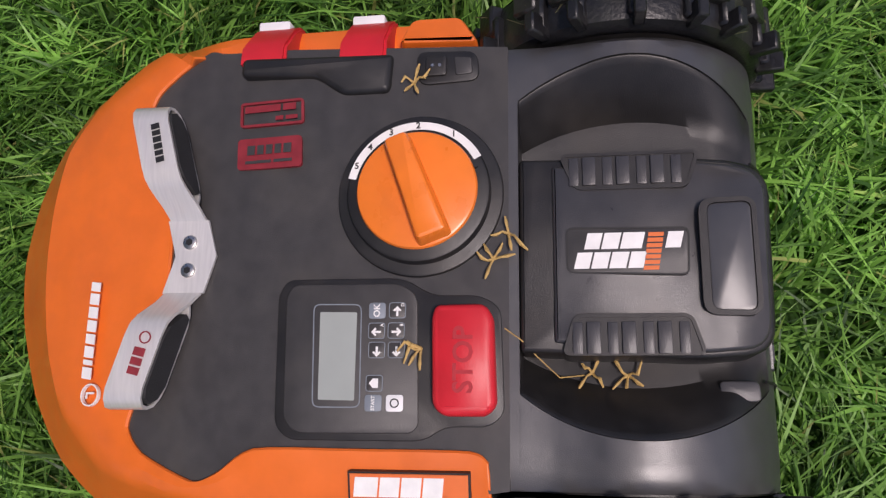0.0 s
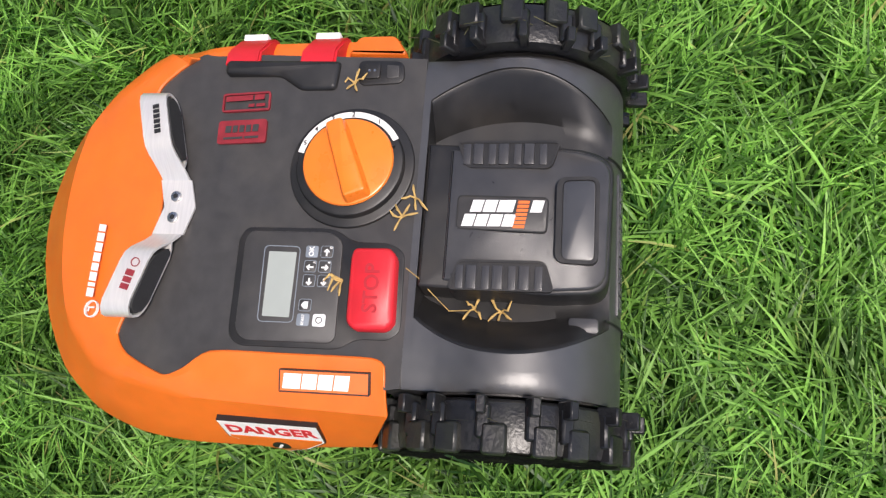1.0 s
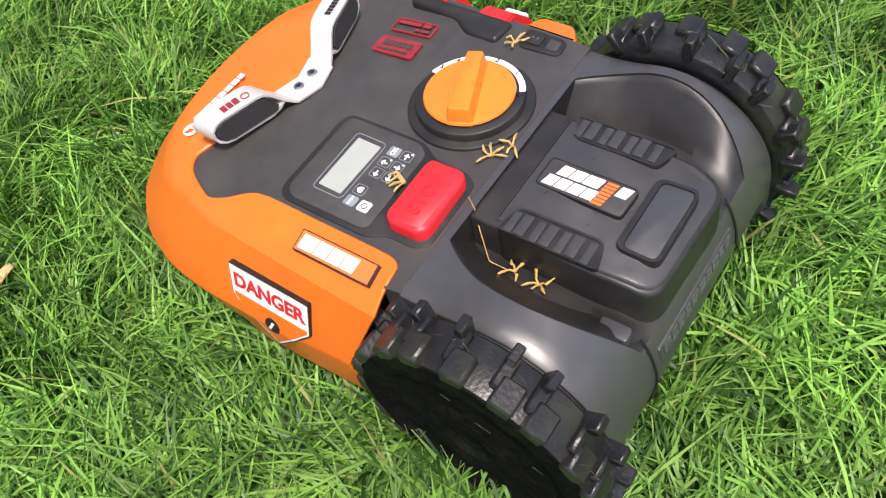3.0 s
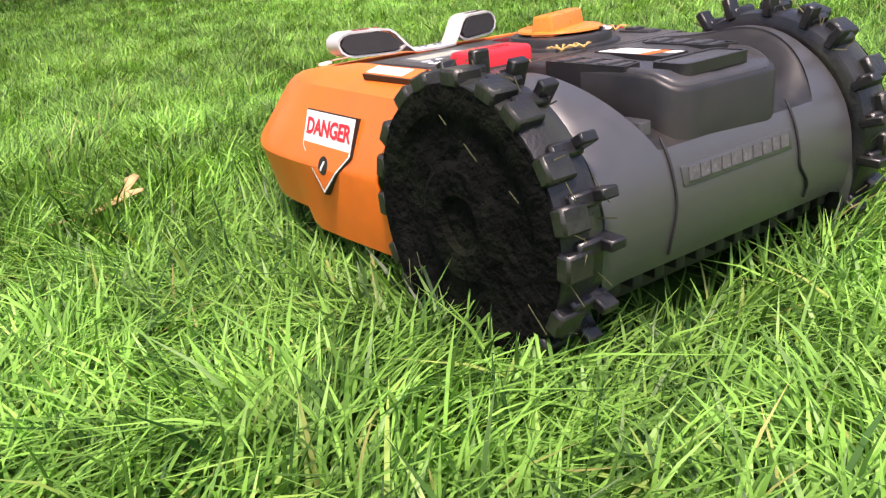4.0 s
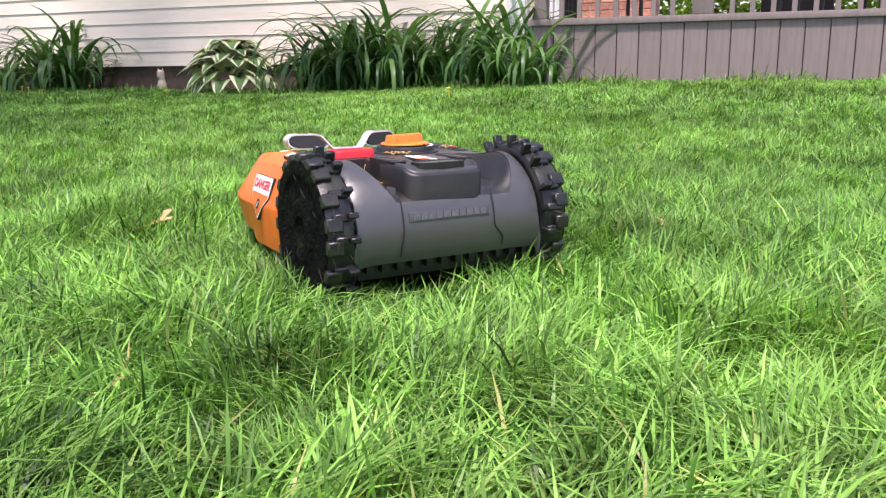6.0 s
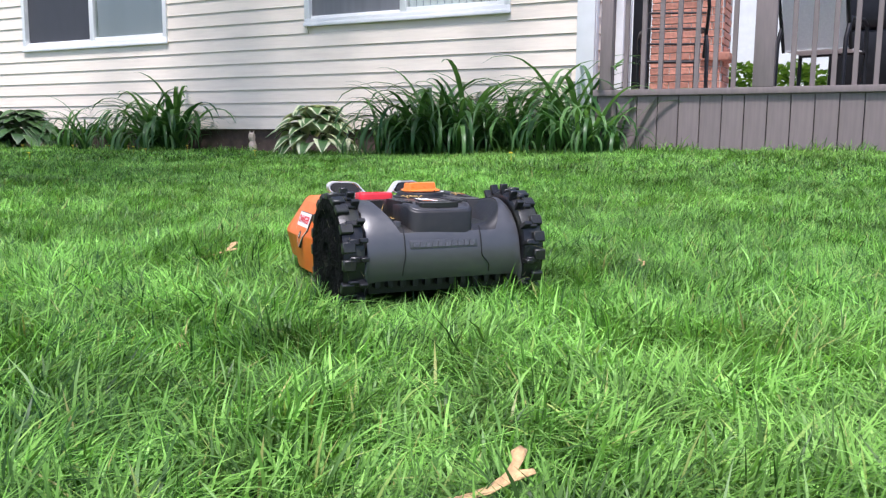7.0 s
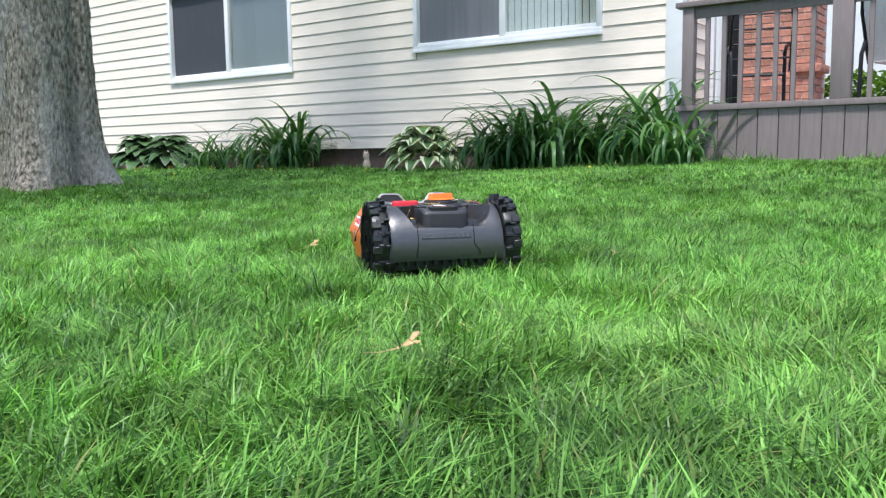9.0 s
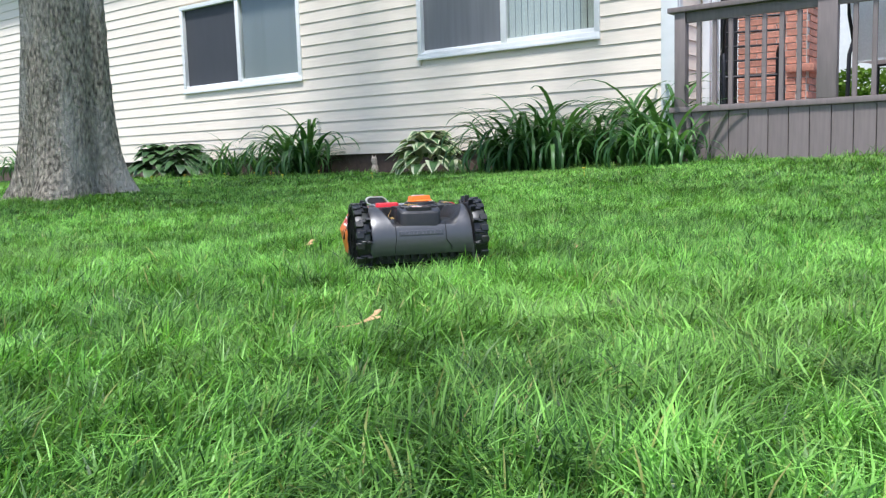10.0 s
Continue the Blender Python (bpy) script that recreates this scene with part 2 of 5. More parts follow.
# ---------------------------------------------------------------- mesh tools
def mesh_of(name, bm, mat, smooth=35):
    me = bpy.data.meshes.new(name)
    bmesh.ops.recalc_face_normals(bm, faces=bm.faces)
    bm.to_mesh(me)
    bm.free()
    me.materials.append(mat)
    if smooth:
        me.polygons.foreach_set("use_smooth", [True] * len(me.polygons))
        me.set_sharp_from_angle(angle=radians(smooth))
    return me


def part(name, bm, mat, parent=None, label="", smooth=35, m=None):
    ob = new(name, mesh_of(name, bm, mat, smooth))
    if parent is not None:
        ob.parent = parent
    if m is not None:
        ob.matrix_basis = m
    return tagged(ob, label)


def empty(name, m, label, category, group="", kind=""):
    ob = new(name)
    ob.empty_display_size = 0.05
    ob.matrix_basis = m
    return tagged(ob, label, category, group, kind)


def box(x0, x1, y0, y1, z0, z1, bevel=0.0, bm=None, m=None, seg=2):
    b = bmesh.new() if bm is None else bm
    made = bmesh.ops.create_cube(b, size=1)["verts"]
    for v in made:
        v.co = Vector(((x0 + x1) / 2 + v.co.x * (x1 - x0), (y0 + y1) / 2 + v.co.y * (y1 - y0), (z0 + z1) / 2 + v.co.z * (z1 - z0)))
    if bevel:
        es = list({e for v in made for e in v.link_edges})
        out = bmesh.ops.bevel(b, geom=es, offset=bevel, segments=seg, affect="EDGES", profile=0.6)
        made = list({v for f in out["faces"] for v in f.verts} | {v for v in made if v.is_valid})
    if m is not None:
        for v in made:
            v.co = m @ v.co
    return b


def rounded(pts, r, seg=4):
    """A polygon with its corners rounded."""
    out, n = [], len(pts)
    for i in range(n):
        a, b, c = (Vector(pts[(i + k) % n][:2]) for k in (-1, 0, 1))
        rr = r[i] if isinstance(r, (list, tuple)) else r
        d = min(rr, (a - b).length * 0.48, (c - b).length * 0.48)
        p, q = b + (a - b).normalized() * d, b + (c - b).normalized() * d
        for k in range(seg + 1):
            t = k / seg
            out.append(p * (1 - t) ** 2 + b * 2 * t * (1 - t) + q * t * t)
    return out


def inset(pts, d):
    n = len(pts)
    area = sum(pts[i].x * pts[(i + 1) % n].y - pts[(i + 1) % n].x * pts[i].y for i in range(n))
    s = 1 if area > 0 else -1
    out = []
    for i in range(n):
        e = (pts[(i + 1) % n] - pts[i - 1])
        nrm = Vector((-e.y, e.x))
        nrm = nrm.normalized() * s if nrm.length > 1e-9 else Vector((0, 0))
        out.append(pts[i] + nrm * d)
    return out


def slab(pts, z0, z1, bevel=0.001, bm=None, height=None):
    """A flat piece over an outline, with a rounded top edge. height(x, y) is added to z."""
    b = bmesh.new() if bm is None else bm
    pts = [Vector(p[:2]) for p in pts]
    rings = [(pts, z0), (pts, z1 - bevel)]
    if bevel:
        rings += [(inset(pts, bevel * 0.35), z1 - bevel * 0.3), (inset(pts, bevel), z1)]
    h = height or (lambda x, y: 0)
    vs = [[b.verts.new((p.x, p.y, z + h(p.x, p.y))) for p in ring] for ring, z in rings]
    n = len(pts)
    for lo, hi in zip(vs, vs[1:]):
        for i in range(n):
            b.faces.new((lo[i], lo[(i + 1) % n], hi[(i + 1) % n], hi[i]))
    b.faces.new(vs[-1])
    b.faces.new(vs[0][::-1])
    return b


def circle(cx, cy, r, n=48):
    return [Vector((cx + r * math.cos(2 * math.pi * i / n), cy + r * math.sin(2 * math.pi * i / n))) for i in range(n)]


def ring_slab(outer, inner, z0, z1):
    b = bmesh.new()
    n = len(outer)
    vs = [[b.verts.new((p.x, p.y, z)) for p in ring] for ring, z in ((outer, z0), (outer, z1), (inner, z1), (inner, z0))]
    for k in range(4):
        lo, hi = vs[k], vs[(k + 1) % 4]
        for i in range(n):
            b.faces.new((lo[i], lo[(i + 1) % n], hi[(i + 1) % n], hi[i]))
    return b


def tube(path, radius, bm=None, n=8):
    """A round bar along points."""
    b = bmesh.new() if bm is None else bm
    path = [Vector(p) for p in path]
    rings = []
    for i, p in enumerate(path):
        d = (path[min(i + 1, len(path) - 1)] - path[max(i - 1, 0)]).normalized()
        a = d.orthogonal().normalized() if not rings else (last - d * last.dot(d)).normalized()
        last = a
        c = d.cross(a)
        r = radius[i] if isinstance(radius, (list, tuple)) else radius
        rings.append([b.verts.new(p + (a * math.cos(2 * math.pi * k / n) + c * math.sin(2 * math.pi * k / n)) * r) for k in range(n)])
    for lo, hi in zip(rings, rings[1:]):
        for k in range(n):
            b.faces.new((lo[k], lo[(k + 1) % n], hi[(k + 1) % n], hi[k]))
    b.faces.new(rings[0][::-1])
    b.faces.new(rings[-1])
    return b


def writing(text, size, mat, m, parent, depth=0.0003, name="lettering", spacing=1.0, shear=0.0, bold=0.02):
    """Readable words as a thin mesh, centred at m."""
    cu = bpy.data.curves.new("words", "FONT")
    cu.body, cu.size, cu.extrude, cu.align_x, cu.align_y = text, size, depth, "CENTER", "CENTER"
    cu.space_character, cu.shear, cu.resolution_u, cu.offset = spacing, shear, 3, size * bold
    tmp = bpy.data.objects.new("words", cu)
    me = bpy.data.meshes.new_from_object(tmp)
    bpy.data.objects.remove(tmp)
    me.materials.clear()
    me.materials.append(mat)
    ob = new(name, me)
    ob.parent = parent
    ob.matrix_basis = m
    return ob


def bars(widths, gap, height, lean, mat, m, parent, name="printed_mark", z=0.0004, label=""):
    """A row of plain leaning bars, in place of a mark that is not lettered."""
    total = sum(widths) + gap * (len(widths) - 1)
    x = -total / 2
    for w in widths:
        k = lean * height / 2
        part(name, slab([(x - k, -height / 2), (x + w - k, -height / 2), (x + w + k, height / 2), (x + k, height / 2)], 0, z, 0), mat, parent, label, smooth=0, m=m)
        x += w + gap


def frame_of(origin, right, up):
    """A pose whose x runs to the right and y up on a face."""
    r = Vector(right).normalized()
    n = r.cross(Vector(up)).normalized()
    u = n.cross(r)
    return Matrix.Translation(origin) @ Matrix((r, u, n)).transposed().to_4x4()


def smooth01(a, b, x):
    t = min(1, max(0, (x - a) / (b - a)))
    return t * t * (3 - 2 * t)


# ---------------------------------------------------------------- the ground
# House frame: u along the wall, v into the house, from the corner of the wall.
HOUSE_AT = Vector((3.952, 5.529, 0))
HU, HV = Vector((0.6389, -0.7693, 0)).normalized(), Vector((0.7693, 0.6389, 0)).normalized()
HOUSE = Matrix.Translation(HOUSE_AT) @ Matrix((HU, HV, (0, 0, 1))).transposed().to_4x4()
TREE_AT = Vector((-1.86, 4.95))


def ground_z(x, y):
    q = Vector((x, y, 0)) - HOUSE_AT
    u, v = q.dot(HU), q.dot(HV)
    z = 0.165 * smooth01(-5.6, -1.2, v) + 0.09 * smooth01(-1.8, 1.5, u) * smooth01(-4.6, -1.3, v)
    z += 0.036 * smooth01(-2.6, -4.6, v)
    z += 0.12 * math.exp(-((x - TREE_AT.x) ** 2 + (y - TREE_AT.y) ** 2) / 1.1)
    far = smooth01(0.8, 2.5, math.hypot(x, y))
    return z + far * 0.02 * noise.noise((x * 0.8, y * 0.8, 3.1))


def build_ground():
    b = bmesh.new()
    xs = sorted({round(v, 3) for v in [*np.arange(-14, 18.01, 0.4), *(s * 14 * 1.7 ** k for k in range(1, 10) for s in (-1, 1)), 18.4]})
    ys = sorted({round(v, 3) for v in [*np.arange(-6, 20.01, 0.4), *(s * 20 * 1.7 ** k for k in range(1, 9) for s in (-1, 1)), -10, -14]})
    grid = [[b.verts.new((x, y, ground_z(x, y))) for x in xs] for y in ys]
    for r0, r1 in zip(grid, grid[1:]):
        for i in range(len(xs) - 1):
            b.faces.new((r0[i], r0[i + 1], r1[i + 1], r1[i]))
    return tagged(part("ground", b, SOIL), "mossy soil of the lawn, rising gently towards the house", "ground", kind="structure")


build_ground()


def in_mower(x, y):
    return ((np.abs(x) < 0.15) & (y > 0.012) & (y < 0.42)) | ((np.abs(x) < 0.165) & (y > 0.05) & (y < 0.50)) | ((np.abs(np.abs(x) - 0.178) < 0.024) & (np.abs(y - 0.075) < 0.045))


def blades(name, xs, ys, height, width, rng, label, segments=3):
    """Many separate bent blades in one mesh."""
    n = len(xs)
    z0 = np.array([ground_z(a, b) for a, b in zip(xs, ys)]) - 0.004
    clump = np.array([noise.noise((a * 5, b * 5, 0.0)) for a, b in zip(xs, ys)])
    swirl = np.array([noise.noise((a * 2.2, b * 2.2, 7.0)) for a, b in zip(xs, ys)])
    tuft = np.array([noise.noise((a * 9, b * 9, 3.0)) for a, b in zip(xs, ys)])
    h = height * (0.45 + 0.75 * rng.random(n) + 0.45 * (rng.random(n) > 0.93)) * (1 + 0.5 * clump)
    w = width * (0.6 + 0.8 * rng.random(n))
    az = swirl * 4 + tuft * 5 + rng.normal(0, 1.0, n)
    lean = np.clip(rng.normal(0.95 + 25 * max(0.0, width - 0.0035), 0.50, n), 0.22, 2.0) * (1 + 0.4 * swirl)
    face = az + math.pi / 2 + rng.normal(0, 0.5, n)
    cx, cy = np.cos(face) * w / 2, np.sin(face) * w / 2
    ts = np.linspace(0, 1, segments + 1)
    rows = []
    for k, t in enumerate(ts):
        out = h * lean * t ** 1.8
        up = h * (t - 0.28 * lean * t * t)
        px, py, pz = xs + np.cos(az) * out, ys + np.sin(az) * out, z0 + np.maximum(up, 0.002)
        s = (1 - 0.25 * t) if k < segments else 0
        if k < segments:
            rows += [np.stack((px - cx * s, py - cy * s, pz), 1), np.stack((px + cx * s, py + cy * s, pz), 1)]
        else:
            rows.append(np.stack((px, py, pz), 1))
    per = len(rows)
    co = np.stack(rows, 1).reshape(-1, 3)
    base = (np.arange(n) * per)[:, None]
    quads = np.concatenate([base + np.array([2 * k, 2 * k + 1, 2 * k + 3, 2 * k + 2]) for k in range(segments - 1)], 1).reshape(-1)
    tris = (base + np.array([2 * segments - 2, 2 * segments - 1, 2 * segments])).reshape(-1)
    loops = np.concatenate((quads, tris))
    nq, ntr = len(quads) // 4, len(tris) // 3
    me = bpy.data.meshes.new(name)
    me.vertices.add(len(co))
    me.vertices.foreach_set("co", co.reshape(-1))
    me.loops.add(len(loops))
    me.loops.foreach_set("vertex_index", loops)
    me.polygons.add(nq + ntr)
    me.polygons.foreach_set("loop_start", np.concatenate((np.arange(nq) * 4, nq * 4 + np.arange(ntr) * 3)))
    me.update(calc_edges=True)
    me.materials.append(GRASS)
    return tagged(new(name, me), label, "grass", kind="stuff")


def build_lawn():
    rng = np.random.default_rng(5)
    a, c = np.array((0.0, 0.3)), np.array((-0.6, -2.3))
    d = c - a

    def dist(x, y):
        t = np.clip(((x - a[0]) * d[0] + (y - a[1]) * d[1]) / (d @ d), 0, 1)
        return np.hypot(x - a[0] - t * d[0], y - a[1] - t * d[1])

    bands = [(0.0, 0.95, 27000, 0.062, 0.0031, 3), (0.95, 1.7, 20000, 0.052, 0.0033, 2), (1.7, 3.2, 13000, 0.050, 0.0042, 2),
             (3.2, 6.0, 5500, 0.046, 0.0056, 2), (6.0, 13.0, 1500, 0.050, 0.011, 2)]

    def wedge(x, y):
        return (y > -3.4) & (np.abs(x + 0.3 - 0.3 * (y + 2.3)) < 1.3 + 0.75 * np.maximum(0, y + 2.6))

    n = 120000
    x, y = rng.uniform(-7.0, 6.5, n), rng.uniform(-6.5, 8.0, n)
    u = (x - HOUSE_AT.x) * HU.x + (y - HOUSE_AT.y) * HU.y
    v = (x - HOUSE_AT.x) * HV.x + (y - HOUSE_AT.y) * HV.y
    ok = ~wedge(x, y) & (dist(x, y) > 1.6) & (v < -0.12) & ~((u > 0.35) & (v > -1.08)) & (np.hypot(x - TREE_AT.x, y - TREE_AT.y) > 0.42)
    blades("grass", x[ok], y[ok], 0.055, 0.019, rng, "open lawn grass beyond the mown strip", segments=2)
    for r0, r1, density, h, w, seg in bands:
        x0, x1, y0, y1 = -r1 - 0.7, r1 + 0.1, -2.4 - min(r1, 1.0), 0.3 + r1
        n = int((x1 - x0) * (y1 - y0) * density)
        x, y = rng.uniform(x0, x1, n), rng.uniform(y0, y1, n)
        r = dist(x, y)
        u = (x - HOUSE_AT.x) * HU.x + (y - HOUSE_AT.y) * HU.y
        v = (x - HOUSE_AT.x) * HV.x + (y - HOUSE_AT.y) * HV.y
        ok = (r >= r0) & (r < r1) & ~in_mower(x, y) & (v < -0.12) & ~((u > 0.35) & (v > -1.08))
        ok &= wedge(x, y) | (r < 1.6)
        ok &= np.hypot(x - TREE_AT.x, y - TREE_AT.y) > 0.42
        blades("grass", x[ok], y[ok], h, w, rng, "bright green lawn grass, uneven and lightly tousled", segments=seg)

    n = 5200
    u = rng.uniform(-9.5, 4.5, n)
    v = np.where(u > 0.3, -1.16, -0.72) - np.abs(rng.normal(0, 0.10, n))
    keep = np.array([noise.noise((a * 1.7, 0.0, 9.0)) for a in u]) > -0.12
    x, y = HOUSE_AT.x + u * HU.x + v * HV.x, HOUSE_AT.y + u * HU.y + v * HV.y
    blades("grass", x[keep], y[keep], 0.105, 0.007, rng, "taller ragged grass left unmown along the house", segments=3)


build_lawn()


# ---------------------------------------------------------------- the robot mower
def deck_drop(y):
    return -0.12 * max(0.0, y - 0.32)


MOWER = empty("robot_mower", Matrix.Identity(4), "orange and charcoal robot lawn mower with knobbly black wheels", "lawn mower")
TOP = 0.231
BAY_X, BAY_Y0 = 0.009, 0.158
CY, CZ = 0.0865, 0.140      # axle
SHELL_R = 0.098


def bay_edge(y):
    q = min(1, max(-1, (y - 0.082) / 0.122))
    return max(0.055, 0.126 * math.sqrt(max(0, 1 - q * q)))


# Paler than the shell: the sky sheen on the raised marks is in the colour.
EMBOSS = material("sheen_embossing", (0.075, 0.075, 0.08), 0.24, vary=0.3, scale=300)


def build_rear_shell():
    # Section from the rear underside over the top to the joint with the deck.
    ctrl = [(CY - SHELL_R * math.cos(radians(a)), CZ + SHELL_R * math.sin(radians(a))) for a in (-23, -18, -12, -3, 8, 20, 30, 40, 50, 60, 70, 80, 90, 100)]
    ctrl += [(0.118, 0.2335), (0.134, 0.2315), (0.144, TOP), (0.155, TOP), (0.1585, TOP), (0.1605, TOP), (0.178, TOP)]
    prof = []
    for i in range(len(ctrl) - 1):
        p0, p1, p2, p3 = (Vector(ctrl[min(max(i + k, 0), len(ctrl) - 1)]) for k in (-1, 0, 1, 2))
        for k in range(4):
            t = k / 4
            prof.append(p1 + 0.5 * t * ((p2 - p0) + t * (2 * p0 - 5 * p1 + 4 * p2 - p3 + t * (3 * p1 - p0 - 3 * p2 + p3))))
    prof.append(Vector(ctrl[-1]))
    cols = [-1.02, -1, -0.995, -0.93, -0.86, -0.80, -0.765, -0.752, -0.748, -0.74, -0.72, -0.69, -0.65, -0.6, -0.55, -0.5, -0.45, -0.38, -0.25, -0.12]
    cols = cols + [0.0] + [-c for c in reversed(cols)]
    b = bmesh.new()
    rows, sunk = [], set()
    for y, z in prof:
        e = bay_edge(y)
        row = []
        for c in cols:
            side = 0.148 if c > 0 else -0.148
            if abs(c) <= 0.75:
                x = BAY_X + c / 0.75 * e
            else:
                k = (abs(c) - 0.75) / 0.25
                x = (BAY_X + math.copysign(e, c)) * (1 - k) + side * k
            zz = z
            q = abs(c) / 0.75
            if y < BAY_Y0 + 0.0005 and z > 0.18 and q < 0.999:
                flat = 0.195 - 0.012 * smooth01(0.03, -0.01, y)
                wall = min(1, max(0, (q - 0.735) / 0.255)) + 0.06 * smooth01(0.55, 0.735, q) * (1 - smooth01(0.735, 1.0, q))
                floor = flat + (z - 0.002 - flat) * wall
                zz = min(z, max(floor, 0.186))
            if abs(c) > 0.97:
                zz -= 0.004 * (abs(c) - 0.97) / 0.03
            if abs(c) > 1.0:
                zz = min(zz - 0.02, 0.11 + 0.3 * max(0, zz - 0.11))
            row.append(b.verts.new((x, y, zz)))
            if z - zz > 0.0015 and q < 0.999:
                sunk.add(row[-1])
        rows.append(row)
    for r0, r1 in zip(rows, rows[1:]):
        for i in range(len(cols) - 1):
            f = b.faces.new((r0[i], r0[i + 1], r1[i + 1], r1[i]))
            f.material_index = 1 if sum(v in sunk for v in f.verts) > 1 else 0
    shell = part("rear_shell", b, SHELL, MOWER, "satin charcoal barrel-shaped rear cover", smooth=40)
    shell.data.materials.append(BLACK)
    for x0, x1 in ((-0.1495, -0.140), (0.140, 0.1495)):
        part("wheel_housing", slab(circle(0, 0, 0.092, 40), x0, x1, 0.001), BLACK, shell, m=Matrix.Translation((0, CY, CZ)) @ Matrix.Rotation(radians(90), 4, "Y"))
    # Panel joints and the embossed strip on the rear.
    for sx in (-0.079, 0.069):
        pts = [(sx, y - 0.0012, z + 0.0006) for y, z in prof if 0.109 < z < 0.194 and y < 0.03]
        kink = [(x + (0.016 * smooth01(0.145, 0.120, z) if sx > 0 else -0.004 * smooth01(0.15, 0.12, z)), y, z) for x, y, z in pts]
        part("panel_joint", tube(kink, 0.0011, n=5), BLACK_PRINT, shell)
    strip = empty_part("embossed_strip", shell)
    m = frame_of((-0.004, -0.0081, 0.1645), (1, 0, 0), (0, 0.23, 1))
    part("strip_base", slab(rounded([(-0.0655, -0.0075), (0.0655, -0.0075), (0.0655, 0.0075), (-0.0655, 0.0075)], 0.002), -0.002, 0.0014, 0.0005), SHELL, strip, m=m)
    bars([0.0105, 0.0095, 0.0105, 0.0085, 0.0115, 0.0105, 0.0095, 0.0105, 0.0085, 0.0095], 0.0022, 0.0095, 0.15, EMBOSS, m @ Matrix.Translation((0, 0, 0.0014)), strip, "embossed_mark", 0.0010)
    # Added black panel; stands for the dark gap below the cover.
    part("underside_shade", box(-0.138, 0.138, 0.019, 0.030, 0.076, 0.116, 0.002), BLACK_PRINT, shell)
    teeth = 12
    for i in range(teeth):
        x = -0.125 + 0.26 * i / (teeth - 1)
        part("comb_tooth", box(x - 0.0055, x + 0.0055, 0.004, 0.022, 0.088, 0.106, 0.002), BLACK_PRINT, shell)
    return shell


def empty_part(name, parent):
    ob = new(name, mesh_of(name, box(-0.001, 0.001, -0.001, 0.001, 0.1, 0.102), BLACK, 0))
    ob.parent = parent
    return ob


# Loops of the hood from the left rear round the nose to the right rear: inner edge, shoulder, widest line.
HOOD_IN = [(-0.131, 0.178), (-0.1245, 0.19), (-0.124, 0.26), (-0.1245, 0.331), (-0.140, 0.356), (-0.146, 0.374), (-0.129, 0.413), (-0.112, 0.426),
           (-0.089, 0.420), (-0.050, 0.408), (-0.015, 0.404), (0.040, 0.405), (0.058, 0.416), (0.122, 0.430), (0.145, 0.411), (0.159, 0.387), (0.156, 0.37), (0.151, 0.28), (0.150, 0.20)]
HOOD_MID = [(-0.170, 0.176), (-0.1695, 0.19), (-0.167, 0.26), (-0.164, 0.333), (-0.162, 0.365), (-0.157, 0.402), (-0.141, 0.450), (-0.102, 0.487),
            (-0.062, 0.503), (-0.022, 0.511), (0.015, 0.514), (0.055, 0.513), (0.096, 0.506), (0.134, 0.482), (0.163, 0.446), (0.180, 0.402), (0.185, 0.37), (0.186, 0.28), (0.186, 0.20)]
HOOD_OUT = [(-0.192, 0.203), (-0.1925, 0.215), (-0.196, 0.27), (-0.197, 0.340), (-0.196, 0.385), (-0.190, 0.430), (-0.172, 0.482), (-0.137, 0.528),
            (-0.088, 0.560), (-0.030, 0.580), (0.020, 0.586), (0.070, 0.578), (0.115, 0.560), (0.155, 0.530), (0.185, 0.482), (0.203, 0.420), (0.207, 0.37), (0.205, 0.28), (0.200, 0.21)]


def resample(pts, per=5):
    out = []
    n = len(pts)
    for i in range(n - 1):
        p0, p1, p2, p3 = (Vector(pts[min(max(i + k, 0), n - 1)]) for k in (-1, 0, 1, 2))
        for k in range(per):
            t = k / per
            c = p1 + 0.5 * t * ((p2 - p0) + t * (2 * p0 - 5 * p1 + 4 * p2 - p3 + t * (3 * p1 - p0 - 3 * p2 + p3)))
            out.append(p1.lerp(p2, t) * 0.35 + c * 0.65)
    out.append(Vector(pts[-1]))
    return out


